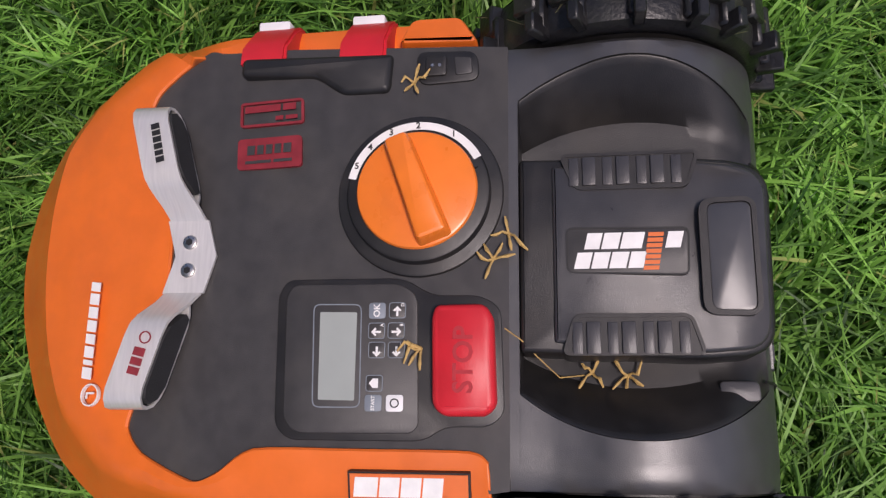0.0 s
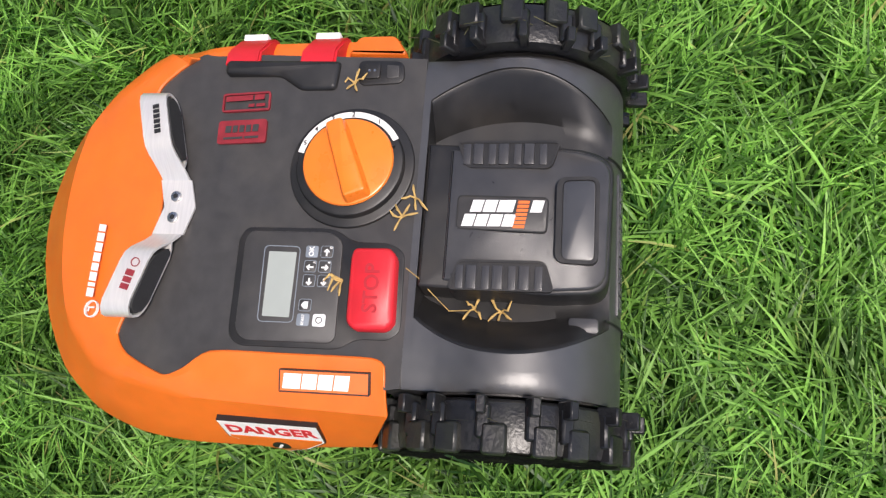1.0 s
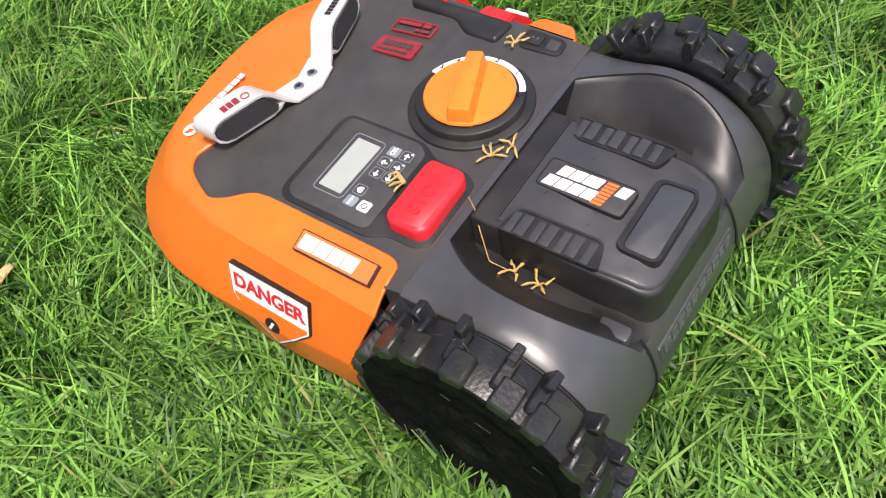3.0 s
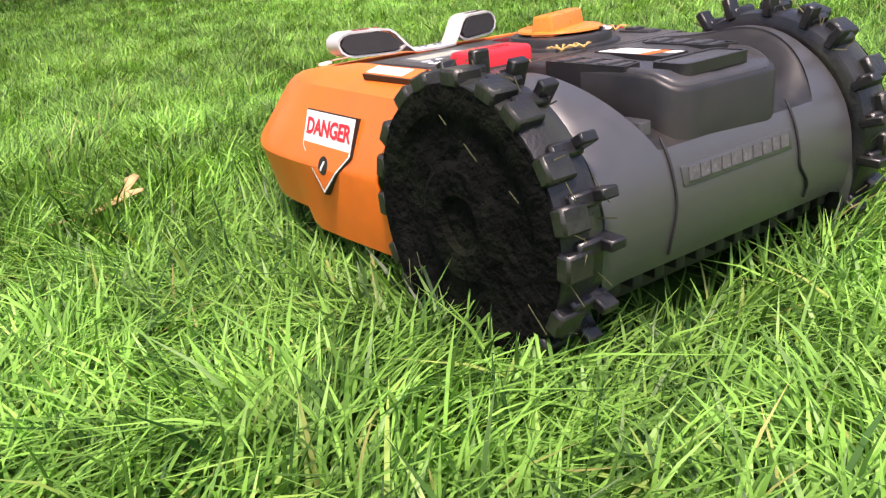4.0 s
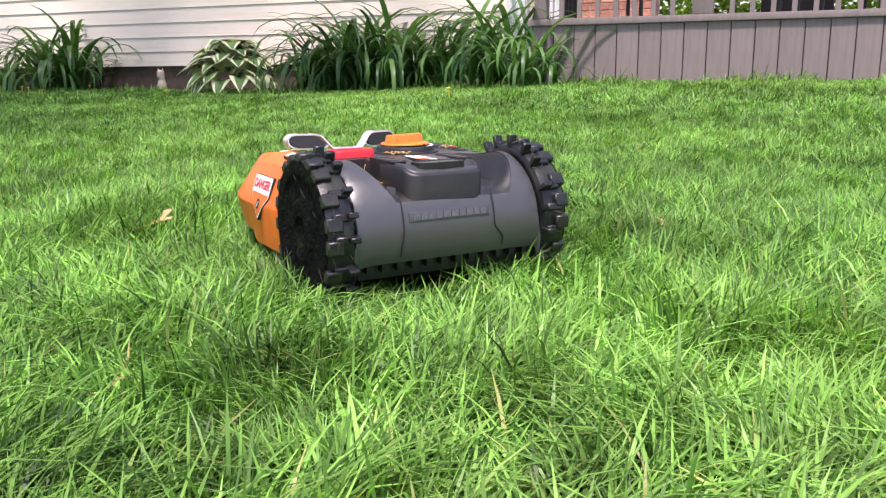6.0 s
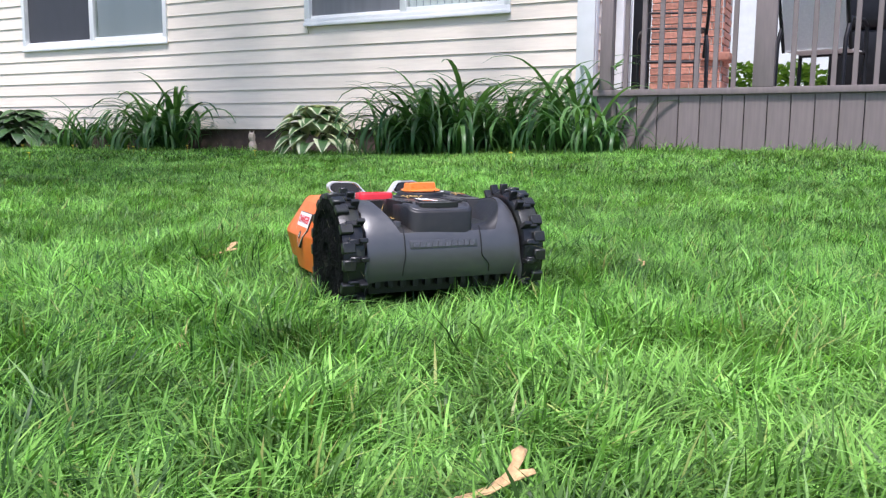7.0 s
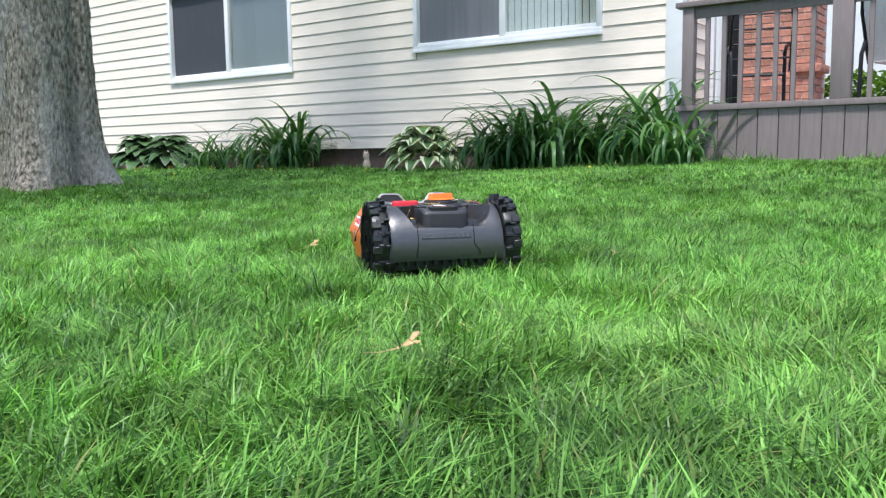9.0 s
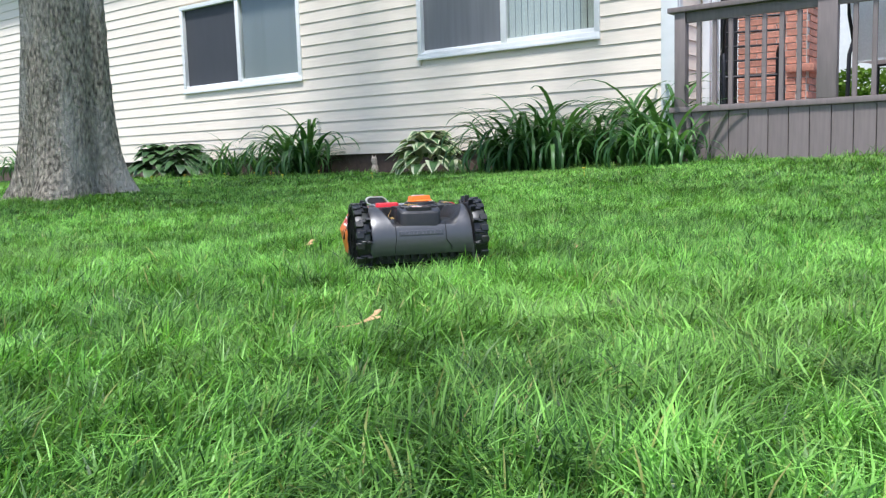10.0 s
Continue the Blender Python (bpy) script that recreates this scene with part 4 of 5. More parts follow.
def build_stickers():
    for i, (xa, xb) in enumerate(((0.099, 0.118), (0.067, 0.090))):
        o = rounded([(xb, 0.359), (xb, 0.310), (xa, 0.309), (xa, 0.358)], 0.003)
        zt = TOP + deck_drop(0.36)
        if i == 0:
            st = part("red_sticker", on_deck(ring_slab(o, inset(o, 0.0018), TOP - 0.002, TOP + 0.0009)), RED_PRINT, MOWER, "faded red outlined sticker")
            bars([0.028, 0.010], 0.002, 0.005, 0, RED_PRINT, frame_of((0.112, 0.335, TOP + 0.0009 + deck_drop(0.335)), (0, -1, 0.12), (1, 0, 0)), st)
            bars([0.006, 0.009], 0.002, 0.003, 0, RED_PRINT, frame_of((0.104, 0.322, TOP + 0.0009 + deck_drop(0.322)), (0, -1, 0.12), (1, 0, 0)), st)
        else:
            st = part("red_sticker", on_deck(slab(o, TOP - 0.002, TOP + 0.0008, 0)), RED_PRINT, MOWER, "faded solid red sticker with worn print")
            bars([0.006, 0.005, 0.005, 0.005, 0.006], 0.0018, 0.007, 0, DECK, frame_of((0.081, 0.334, TOP + 0.0009 + deck_drop(0.334)), (0, -1, 0.12), (1, 0, 0)), st, z=0.0003)
            bars([0.020, 0.014], 0.002, 0.0022, 0, DECK, frame_of((0.072, 0.334, TOP + 0.0009 + deck_drop(0.334)), (0, -1, 0.12), (1, 0, 0)), st, z=0.0003)
    # Plate on the left of the hood.
    o = rounded([(0.0385, 0.0095), (-0.0385, 0.0095), (-0.0385, -0.0095), (0.0385, -0.0095)], 0.001)
    m = frame_of((-0.1465, 0.2275, TOP + 0.0031), (0, -1, 0), (0.96, 0, 0.30))
    pl = part("brand_plate", slab(o, -0.004, 0.0008, 0), BLACK_PRINT, MOWER, "black and orange plate with white shapes", smooth=0, m=m)
    part("plate_field", slab(inset(o, 0.0013), 0, 0.0011, 0), RED_ORANGE, pl, smooth=0)
    bars([0.0150, 0.0125, 0.0125, 0.0125], 0.0012, 0.0125, 0.12, WHITE_PRINT, Matrix.Translation((-0.0065, 0, 0.0011)), pl)
    # Warning sign on the left flank, folded over the crease of the hood.
    m = frame_of((-0.1901, 0.2865, 0.1675), (-0.012, -1, 0), (0.0215, 0, 0.063))
    fold, slope = -0.0160, 0.24

    def folded(pts, z1):
        b = bmesh.new()
        pts = [Vector(p) for p in pts]
        for keep in (1, -1):
            half = []
            for p, q in zip(pts, pts[1:] + pts[:1]):
                if (p.y - fold) * keep >= 0:
                    half.append(p)
                if (p.y - fold) * (q.y - fold) < 0:
                    half.append(p.lerp(q, (fold - p.y) / (q.y - p.y)))
            if len(half) > 2:
                slab(half, -0.004, z1, 0, b)
        for v in b.verts:
            v.co.z -= slope * max(0.0, fold - v.co.y)
        return b

    out = [(-0.0455, 0.0345), (0.0455, 0.0345), (0.0455, 0.0), (0.002, -0.0385), (-0.0455, 0.0)]
    sg = part("warning_sign", folded(out, 0.0012), BLACK_PRINT, MOWER, "white, red and orange danger sign with a pictogram", smooth=0, m=m)
    V = [Vector(p) for p in out]
    part("sign_edge", folded(inset(V, 0.0014), 0.0015), WHITE_PRINT, sg, smooth=0)
    part("sign_field", folded([(-0.0425, 0.0045), (0.0425, 0.0045), (0.0425, 0.0010), (0.002, -0.0345), (-0.0425, 0.0010)], 0.0018), ORANGE, sg, smooth=0)
    part("pictogram", folded(circle(0.001, -0.0130, 0.0085, 20), 0.0021), BLACK_PRINT, sg, smooth=0)
    part("pictogram_bar", folded([(-0.004, -0.018), (-0.001, -0.018), (0.004, -0.009), (0.001, -0.009)], 0.0024), WHITE_PRINT, sg, smooth=0)
    writing("DANGER", 0.0205, RED, Matrix.Translation((0, 0.0187, 0.0019)), sg, 0.0002, spacing=0.98, bold=0.03)
    # White mark and ring on the nose.
    s = -0.115
    m = frame_of((-0.0455, 0.4595, 0.2222), (-1, 0, 0), (0, -1, -s * 2))
    bars([0.0065, 0.008, 0.008, 0.008, 0.007, 0.008, 0.0035, 0.008], 0.0016, 0.0082, 0.15, WHITE_PRINT, m, MOWER, "nose_mark", 0.0006, "row of white printed shapes")
    m2 = frame_of((-0.0905, 0.4560, 0.2216), (-1, 0, 0), (0, -1, -s * 2))
    part("nose_ring", ring_slab(circle(0, 0, 0.0078, 28), circle(0, 0, 0.0068, 28), -0.002, 0.0006), WHITE_PRINT, MOWER, "white ring with a letter", m=m2)
    writing("L", 0.010, WHITE_PRINT, m2 @ Matrix.Translation((0, 0, 0.0003)), MOWER, 0.0003, "nose_letter")
    part("led_window", slab(rounded([(-0.092, 0.032), (-0.092, 0.008), (-0.079, 0.009), (-0.079, 0.034)], 0.004), 0.18, 0.2045, 0.001), BATTERY, MOWER, "small smoked window")


def build_wheel():
    """Wheel round the x axis, outer side towards -x."""
    wh = new("wheel")
    tagged(wh, "chunky black rubber wheel caked with grass clippings")
    n = 72
    b = bmesh.new()
    prof = [(-0.0200, 0.085), (-0.0205, 0.094), (-0.0185, 0.0990), (-0.010, 0.1010), (0.010, 0.1010), (0.0185, 0.0990), (0.0215, 0.093), (0.0205, 0.085)]
    rings = [[b.verts.new((x, r * math.cos(2 * math.pi * i / n), r * math.sin(2 * math.pi * i / n))) for x, r in prof] for i in range(n)]
    for i in range(n):
        for k in range(len(prof) - 1):
            b.faces.new((rings[i][k], rings[(i + 1) % n][k], rings[(i + 1) % n][k + 1], rings[i][k + 1]))
    tyre = part("tyre", b, RUBBER, wh, smooth=40)
    lug = bmesh.new()
    box(-0.0215, 0.002, -0.0110, 0.0080, 0.0955, 0.1075, 0.002, lug, seg=1)
    box(-0.010, 0.0170, 0.002, 0.0130, 0.0960, 0.1060, 0.002, lug, seg=1)
    box(0.008, 0.0225, 0.005, 0.0125, 0.0960, 0.1150, 0.0012, lug, seg=1)
    me = mesh_of("lug", lug, RUBBER, 40)
    count = 19
    for i in range(count):
        o = new("lug", me)
        o.parent = tyre
        o.matrix_basis = Matrix.Rotation(2 * math.pi * (i + 0.12 * math.sin(i * 2.3)) / count, 4, "X")
    b = bmesh.new()
    prof = [(-0.0150, 0.0), (-0.0155, 0.018), (-0.0195, 0.022), (-0.0200, 0.040), (-0.0165, 0.046), (-0.0160, 0.074), (-0.0195, 0.080), (-0.0200, 0.0900), (-0.0185, 0.0985)]
    rings = [[b.verts.new((x - 0.002 + 0.0015 * noise.noise((math.cos(2 * math.pi * i / n) * r * 60, math.sin(2 * math.pi * i / n) * r * 60, 5)), r * math.cos(2 * math.pi * i / n), r * math.sin(2 * math.pi * i / n))) for x, r in prof] for i in range(n)]
    for i in range(n):
        for k in range(len(prof) - 1):
            q = [rings[i][k], rings[(i + 1) % n][k], rings[(i + 1) % n][k + 1], rings[i][k + 1]]
            b.faces.new(q)
    bmesh.ops.remove_doubles(b, verts=b.verts, dist=0.0003)
    part("hub", b, WHEEL_FACE, wh, "hub plastered with mud and clippings, colour darkened for shade", smooth=30)
    part("hub_back", slab(circle(0, 0, 0.086, 40), 0.014, 0.020, 0.001), BLACK, wh, m=Matrix.Rotation(radians(90), 4, "Y"))
    rng = random.Random(3)
    b = bmesh.new()
    for i in range(48):
        a, r = rng.uniform(0, 6.28), rng.uniform(0.05, 0.095) if i % 7 == 0 else rng.uniform(0.1015, 0.1075)
        x = -0.0230 if r < 0.1 else rng.uniform(-0.02, 0.02)
        c = Vector((x, r * math.cos(a), r * math.sin(a)))
        t = Vector((rng.uniform(-0.2, 0.2), rng.uniform(-1, 1), rng.uniform(-1, 1))).normalized() * rng.uniform(0.004, 0.012)
        w = t.cross(Vector((1, 0.2, 0.1))).normalized() * 0.0005
        b.faces.new([b.verts.new(p) for p in (c - t - w, c - t + w, c + t + w, c + t - w)])
    tagged(part("grass_litter", b, CLIPPING, wh, "dried grass clippings", smooth=0), kind="stuff")
    return wh


CLIPPING = material("dried_clippings", (0.13, 0.125, 0.06), 0.9, vary=0.5, scale=90)

build_rear_shell()
build_hood()
build_deck()
build_battery()
build_panel()
build_knob()
build_handle()
build_side_block()
build_stickers()
W = build_wheel()
W.parent = MOWER
GROW = Matrix.Diagonal((1.0, 1.03, 1.03, 1.0))
W.matrix_basis = Matrix.Translation((-0.1740, CY, CZ + 0.002)) @ GROW
W2 = copy_thing(W, Matrix.Translation((0.1735, CY, CZ + 0.002)) @ Matrix.Rotation(radians(180), 4, "Z") @ GROW)


def fallen_flower(points, at, size, label, group=""):
    """A dry catkin: a few thin bent stalks from one point."""
    rng = random.Random(int(at[0] * 1e4) + int(at[1] * 1e4))
    b = bmesh.new()
    for a in points:
        a = radians(a)
        L = size * rng.uniform(0.7, 1.15)
        p = [Vector((math.cos(a + k * 0.25 * rng.uniform(-1, 1)) * L * k / 3, math.sin(a) * L * k / 3, 0.0012 + 0.002 * math.sin(k) + 0.0012 * k)) for k in range(4)]
        tube(p, [0.0011, 0.0008, 0.0013, 0.0006], b, 5)
    ob = tagged(part("dry_catkin", b, STRAW, None, smooth=40), label, "catkin", group)
    ob.matrix_basis = Matrix.Translation(at)
    return ob


for pts, at, size in (((-20, 60, 150, 200, 300), (0.124, 0.230, TOP + 0.001), 0.012), ((10, 80, 190, 240), (0.014, 0.165, TOP + 0.001), 0.014), ((30, 100, 160, 280, 320), (-0.003, 0.175, TOP + 0.001), 0.014),
                      ((60, 90, 115, 140, 180), (-0.061, 0.221, TOP + 0.004), 0.014), ((40, 130, 220, 330), (-0.0735, 0.113, 0.1975), 0.012), ((50, 110, 170, 240, 300), (-0.0755, 0.090, 0.1975), 0.013)):
    fallen_flower(pts, at, size, "tan dry maple catkin fallen on the mower", "catkins on the mower")
tagged(part("straw", tube([(-0.048, 0.168, 0.2328), (-0.056, 0.157, 0.2328), (-0.065, 0.148, 0.222), (-0.077, 0.134, 0.2035), (-0.075, 0.118, 0.199)], 0.00045, n=5), STRAW, None), "thin pale straw lying across the mower", "straw")


# ---------------------------------------------------------------- the house
HOUSE_OB = empty("house", HOUSE, "single-storey house with cream vinyl siding and white sliding windows", "house")
SID_Z0, SID_Z1, ROW_H, WALL_L = 0.45, 3.95, 0.155, -22.0
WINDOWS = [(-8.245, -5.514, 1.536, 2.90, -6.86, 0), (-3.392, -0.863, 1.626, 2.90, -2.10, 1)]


def house_wall():
    """Wall with two openings, as blocks round them."""
    b = bmesh.new()
    edges = [WALL_L, WINDOWS[0][0], WINDOWS[0][1], WINDOWS[1][0], WINDOWS[1][1], -0.02]
    for i in range(5):
        if i in (1, 3):
            w = WINDOWS[i // 2]
            box(edges[i], edges[i + 1], 0.02, 0.16, 0.45, w[2], bm=b)
            box(edges[i], edges[i + 1], 0.02, 0.16, w[3], 4.1, bm=b)
        else:
            box(edges[i], edges[i + 1], 0.02, 0.16, 0.45, 4.1, bm=b)
    wall = part("wall", b, SIDING, HOUSE_OB, smooth=0)
    part("foundation", box(WALL_L, -0.03, 0.04, 0.2, -0.3, 0.46), FOUNDATION, HOUSE_OB, "dark brown foundation wall", smooth=0)
    part("side_wall", box(-0.16, -0.01, 0.17, 0.80, -0.2, 4.1), SIDING, HOUSE_OB, smooth=0)
    part("back_wall", box(-3.0, -0.01, 0.82, 1.0, -0.2, 4.1), SIDING, HOUSE_OB, smooth=0)
    part("roof", box(WALL_L - 0.4, 0.35, -0.35, 5.5, 4.11, 4.25, 0.02), WHITE_PAINT, HOUSE_OB, "white soffit and eave")
    part("corner_board", box(-0.165, 0.012, -0.022, 0.03, 0.42, 4.1, 0.004), WHITE_PAINT, HOUSE_OB, "white corner trim")
    part("corner_board", box(-0.012, 0.016, 0.032, 0.12, 0.42, 4.1, 0.004), WHITE_PAINT, HOUSE_OB)
    meshes = {}

    def board(x0, x1, z, parent, turn=None):
        key = round(x1 - x0, 3)
        if key not in meshes:
            b = bmesh.new()
            pr = [(0.018, 0.0), (-0.011, 0.0), (-0.012, 0.003), (-0.010, 0.012), (0.0, 0.152), (0.018, 0.158)]
            f = [b.verts.new((0, y, zz)) for y, zz in pr]
            g = [b.verts.new((x1 - x0, y, zz)) for y, zz in pr]
            b.faces.new(f)
            b.faces.new(g[::-1])
            for i in range(6):
                b.faces.new((f[i], f[(i + 1) % 6], g[(i + 1) % 6], g[i]))
            meshes[key] = mesh_of("siding_board", b, SIDING, 0)
        o = new("siding_board", meshes[key])
        o.parent = parent
        o.matrix_basis = (turn or Matrix.Identity(4)) @ Matrix.Translation((x0, 0, z))

    k = 0
    while SID_Z0 + k * ROW_H < SID_Z1:
        z = SID_Z0 + k * ROW_H
        cuts = [WALL_L]
        for w in WINDOWS:
            if z + ROW_H > w[2] + 0.02 and z < w[3]:
                cuts += [w[0] + 0.03, w[1] - 0.03]
        cuts.append(-0.15)
        for a, c in zip(cuts[::2], cuts[1::2]):
            if a < -11 and c > -4:
                board(a, -9.15 - 0.4 * (k % 2), z, wall)
                a = -9.15 - 0.4 * (k % 2)
            board(a, c, z, wall)
        board(0.03, 0.66, z, wall, Matrix.Rotation(radians(90), 4, "Z") @ Matrix.Translation((0.10, 0, 0)))
        k += 1


def window(x0, x1, z0, z1, mid, bright):
    w = empty("window", Matrix.Identity(4), "white sliding window with vertical blinds behind the glass", "")
    w.parent = HOUSE_OB
    w.name = "window"
    f = 0.065
    for a, c, e, g in ((x0, x1, z0, z0 + f), (x0, x1, z1 - f, z1), (x0, x0 + f, z0 + f, z1 - f), (x1 - f, x1, z0 + f, z1 - f)):
        part("window_frame", box(a, c, -0.030, 0.14, e, g, 0.006), WHITE_PAINT, w)
    part("window_sill", box(x0 - 0.01, x1 + 0.01, -0.040, -0.02, z0 - 0.02, z0 + 0.02, 0.006), WHITE_PAINT, w)
    part("meeting_stile", box(mid - 0.045, mid + 0.035, -0.02, 0.06, z0 + f, z1 - f, 0.005), WHITE_PAINT, w)
    part("sash_rail", box(mid + 0.035, x1 - f, -0.005, 0.05, z0 + f, z0 + f + 0.05, 0.004), WHITE_PAINT, w)
    part("sash_rail", box(x0 + f, mid - 0.045, 0.01, 0.06, z0 + f, z0 + f + 0.035, 0.004), WHITE_PAINT, w)
    # bright picks the paler screen and blind colours.
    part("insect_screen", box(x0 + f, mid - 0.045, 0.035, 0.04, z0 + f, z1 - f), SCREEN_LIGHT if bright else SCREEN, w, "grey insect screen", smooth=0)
    pane = part("pane", box(mid + 0.03, x1 - f, 0.020, 0.026, z0 + f, z1 - f), GLASS, w, smooth=0)
    pane.visible_shadow = False
    n = int((x1 - f - mid) / 0.085)
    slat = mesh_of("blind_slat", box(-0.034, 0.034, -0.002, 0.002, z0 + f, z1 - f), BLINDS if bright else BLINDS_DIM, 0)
    for i in range(n):
        o = new("blind_slat", slat)
        o.parent = w
        o.matrix_basis = Matrix.Translation((mid + 0.07 + i * 0.085, 0.07, 0)) @ Matrix.Rotation(radians(14 if bright else 52), 4, "Z")
    # Dark panel standing in for the room; its dimness is in the colour.
    part("dim_room_panel", box(x0, x1, 0.30, 0.32, z0 - 0.1, z1 + 0.1), INDOORS, w, smooth=0)


house_wall()
for wd in WINDOWS:
    window(*wd)


# ---------------------------------------------------------------- the deck
DK = empty("wooden_deck", HOUSE, "raised wooden deck with taupe painted skirting and railing", "deck")
DV = -1.06
part("deck_floor", box(0.36, 6.0, DV + 0.01, 3.2, 0.655, 0.72), DECK_PAINT, DK, smooth=0)
part("rim_board", box(0.34, 6.0, DV - 0.045, DV + 0.008, 0.71, 0.76, 0.004), DECK_PAINT, DK)
sk = mesh_of("skirting_board", box(0.003, 0.1635, DV - 0.02, DV, 0.10, 0.708, 0.003, seg=1), DECK_PAINT, 30)
for i in range(33):
    o = new("skirting_board", sk)
    o.parent = DK
    o.matrix_basis = Matrix.Translation((0.375 + 0.1667 * i, 0.002 * math.sin(i * 1.7), 0))
# Added black sheet, so the gaps between the boards read as shaded.
part("skirting_gap_shade", box(0.385, 6.0, DV + 0.01, DV + 0.03, 0.1, 0.65), BLACK, DK, smooth=0)
side = mesh_of("skirting_board", box(0.350, 0.372, 0.003, 0.142, 0.10, 0.650, 0.003, seg=1), DECK_PAINT, 30)
for i in range(7):
    o = new("skirting_board", side)
    o.parent = DK
    o.matrix_basis = Matrix.Translation((0, DV + 0.1455 * i, 0))
part("top_rail", box(0.335, 6.0, DV - 0.07, DV + 0.07, 1.595, 1.640, 0.006), DECK_PAINT, DK)
part("rail", box(0.495, 6.0, DV - 0.02, DV + 0.02, 1.50, 1.594, 0.004), DECK_PAINT, DK)
for u0, u1 in ((0.393, 0.492), (1.594, 1.745), (3.2, 3.34), (4.8, 4.94)):
    part("post", box(u0, u1, DV - 0.045, DV + 0.05, 0.761, 1.594, 0.005), DECK_PAINT, DK)
bal = mesh_of("baluster", box(-0.018, 0.018, -0.018, 0.018, 0.761, 1.499, 0.003, seg=1), DECK_PAINT, 30)
u = 0.603
while u < 5.9:
    if not any(a - 0.03 < u < c + 0.03 for a, c in ((1.594, 1.745), (3.2, 3.34), (4.8, 4.94))):
        o = new("baluster", bal)
        o.parent = DK
        o.matrix_basis = Matrix.Translation((u, DV, 0))
    u += 0.141

# Brick chimney, door and furniture on the deck
CH = empty("brick_chimney", HOUSE, "red brick chimney with pale mortar behind the deck railing", "chimney")
part("mortar_core", box(0.325, 1.035, 1.005, 1.6, 0.30, 3.0), MORTAR, CH, smooth=0)
bk = mesh_of("brick", box(0, 0.195, -0.012, 0.05, 0, 0.062, 0.003, seg=1), BRICK, 30)
bh = mesh_of("brick", box(0, 0.092, -0.012, 0.05, 0, 0.062, 0.003, seg=1), BRICK, 30)
bs = mesh_of("brick", box(-0.05, 0.012, 0, 0.195, 0, 0.062, 0.003, seg=1), BRICK, 30)
for r in range(22):
    z = 0.74 + r * 0.0735
    us = [(0.32 + 0.205 * i, bk) for i in range(3)] + [(0.935, bh)] if r % 2 == 0 else [(0.32, bh)] + [(0.4225 + 0.205 * i, bk) for i in range(3)]
    for uu, me in us:
        o = new("brick", me)
        o.parent = CH
        o.matrix_basis = Matrix.Translation((uu, 1.004, z))
    for i in range(2):
        o = new("brick", bs)
        o.parent = CH
        o.matrix_basis = Matrix.Translation((1.036, 1.01 + 0.205 * i + 0.1 * (r % 2), z))
part("brick_ledge", box(0.85, 1.12, 0.95, 1.4, 1.16, 1.24, 0.01), BRICK, CH)

DR = empty("patio_door", HOUSE, "dark glazed patio door in a white frame", "door")
part("door_frame", box(0.02, 0.10, 0.70, 0.78, 0.73, 2.9, 0.004), WHITE_PAINT, DR)
part("door_frame", box(0.10, 0.13, 0.86, 0.93, 0.73, 2.9, 0.004), WHITE_PAINT, DR)
part("door_leaf", box(0.135, 0.315, 0.95, 0.99, 0.73, 2.9, 0.004), DARK_METAL, DR)


def patio_chair(at, turn, light):
    c = empty("patio_chair", HOUSE @ Matrix.Translation((at[0], at[1], 0.721)) @ Matrix.Rotation(radians(turn), 4, "Z"), "dark metal patio chair with tubular frame", "chair", "patio chairs")
    for sx in (-0.27, 0.27):
        part("arm_frame", tube([(sx, -0.25, 0.0), (sx, -0.27, 0.35), (sx, -0.25, 0.60), (sx, -0.15, 0.64), (sx, 0.2, 0.62), (sx, 0.3, 0.45), (sx, 0.32, 0.0)], 0.018), DARK_METAL, c)
        part("back_frame", tube([(sx, 0.15, 0.38), (sx, 0.32, 0.8), (sx * 0.9, 0.38, 1.0)], 0.016), DARK_METAL, c)
    part("cross_bar", tube([(-0.27, -0.24, 0.38), (0.27, -0.24, 0.38)], 0.016), DARK_METAL, c)
    part("cross_bar", tube([(-0.245, 0.375, 1.0), (0.245, 0.375, 1.0)], 0.016), DARK_METAL, c)
    if light is None:
        for k in range(4):
            part("back_bar", tube([(-0.25, 0.2 + 0.05 * k, 0.5 + 0.13 * k), (0.25, 0.2 + 0.05 * k, 0.5 + 0.13 * k)], 0.010), DARK_METAL, c)
        return
    b = box(-0.25, 0.25, -0.24, 0.18, 0.385, 0.395)
    box(-0.25, 0.25, -0.003, 0.003, 0.0, 0.62, bm=b, m=Matrix.Translation((0, 0.17, 0.39)) @ Matrix.Rotation(radians(-20), 4, "X"))
    part("sling", b, light, c, smooth=0)


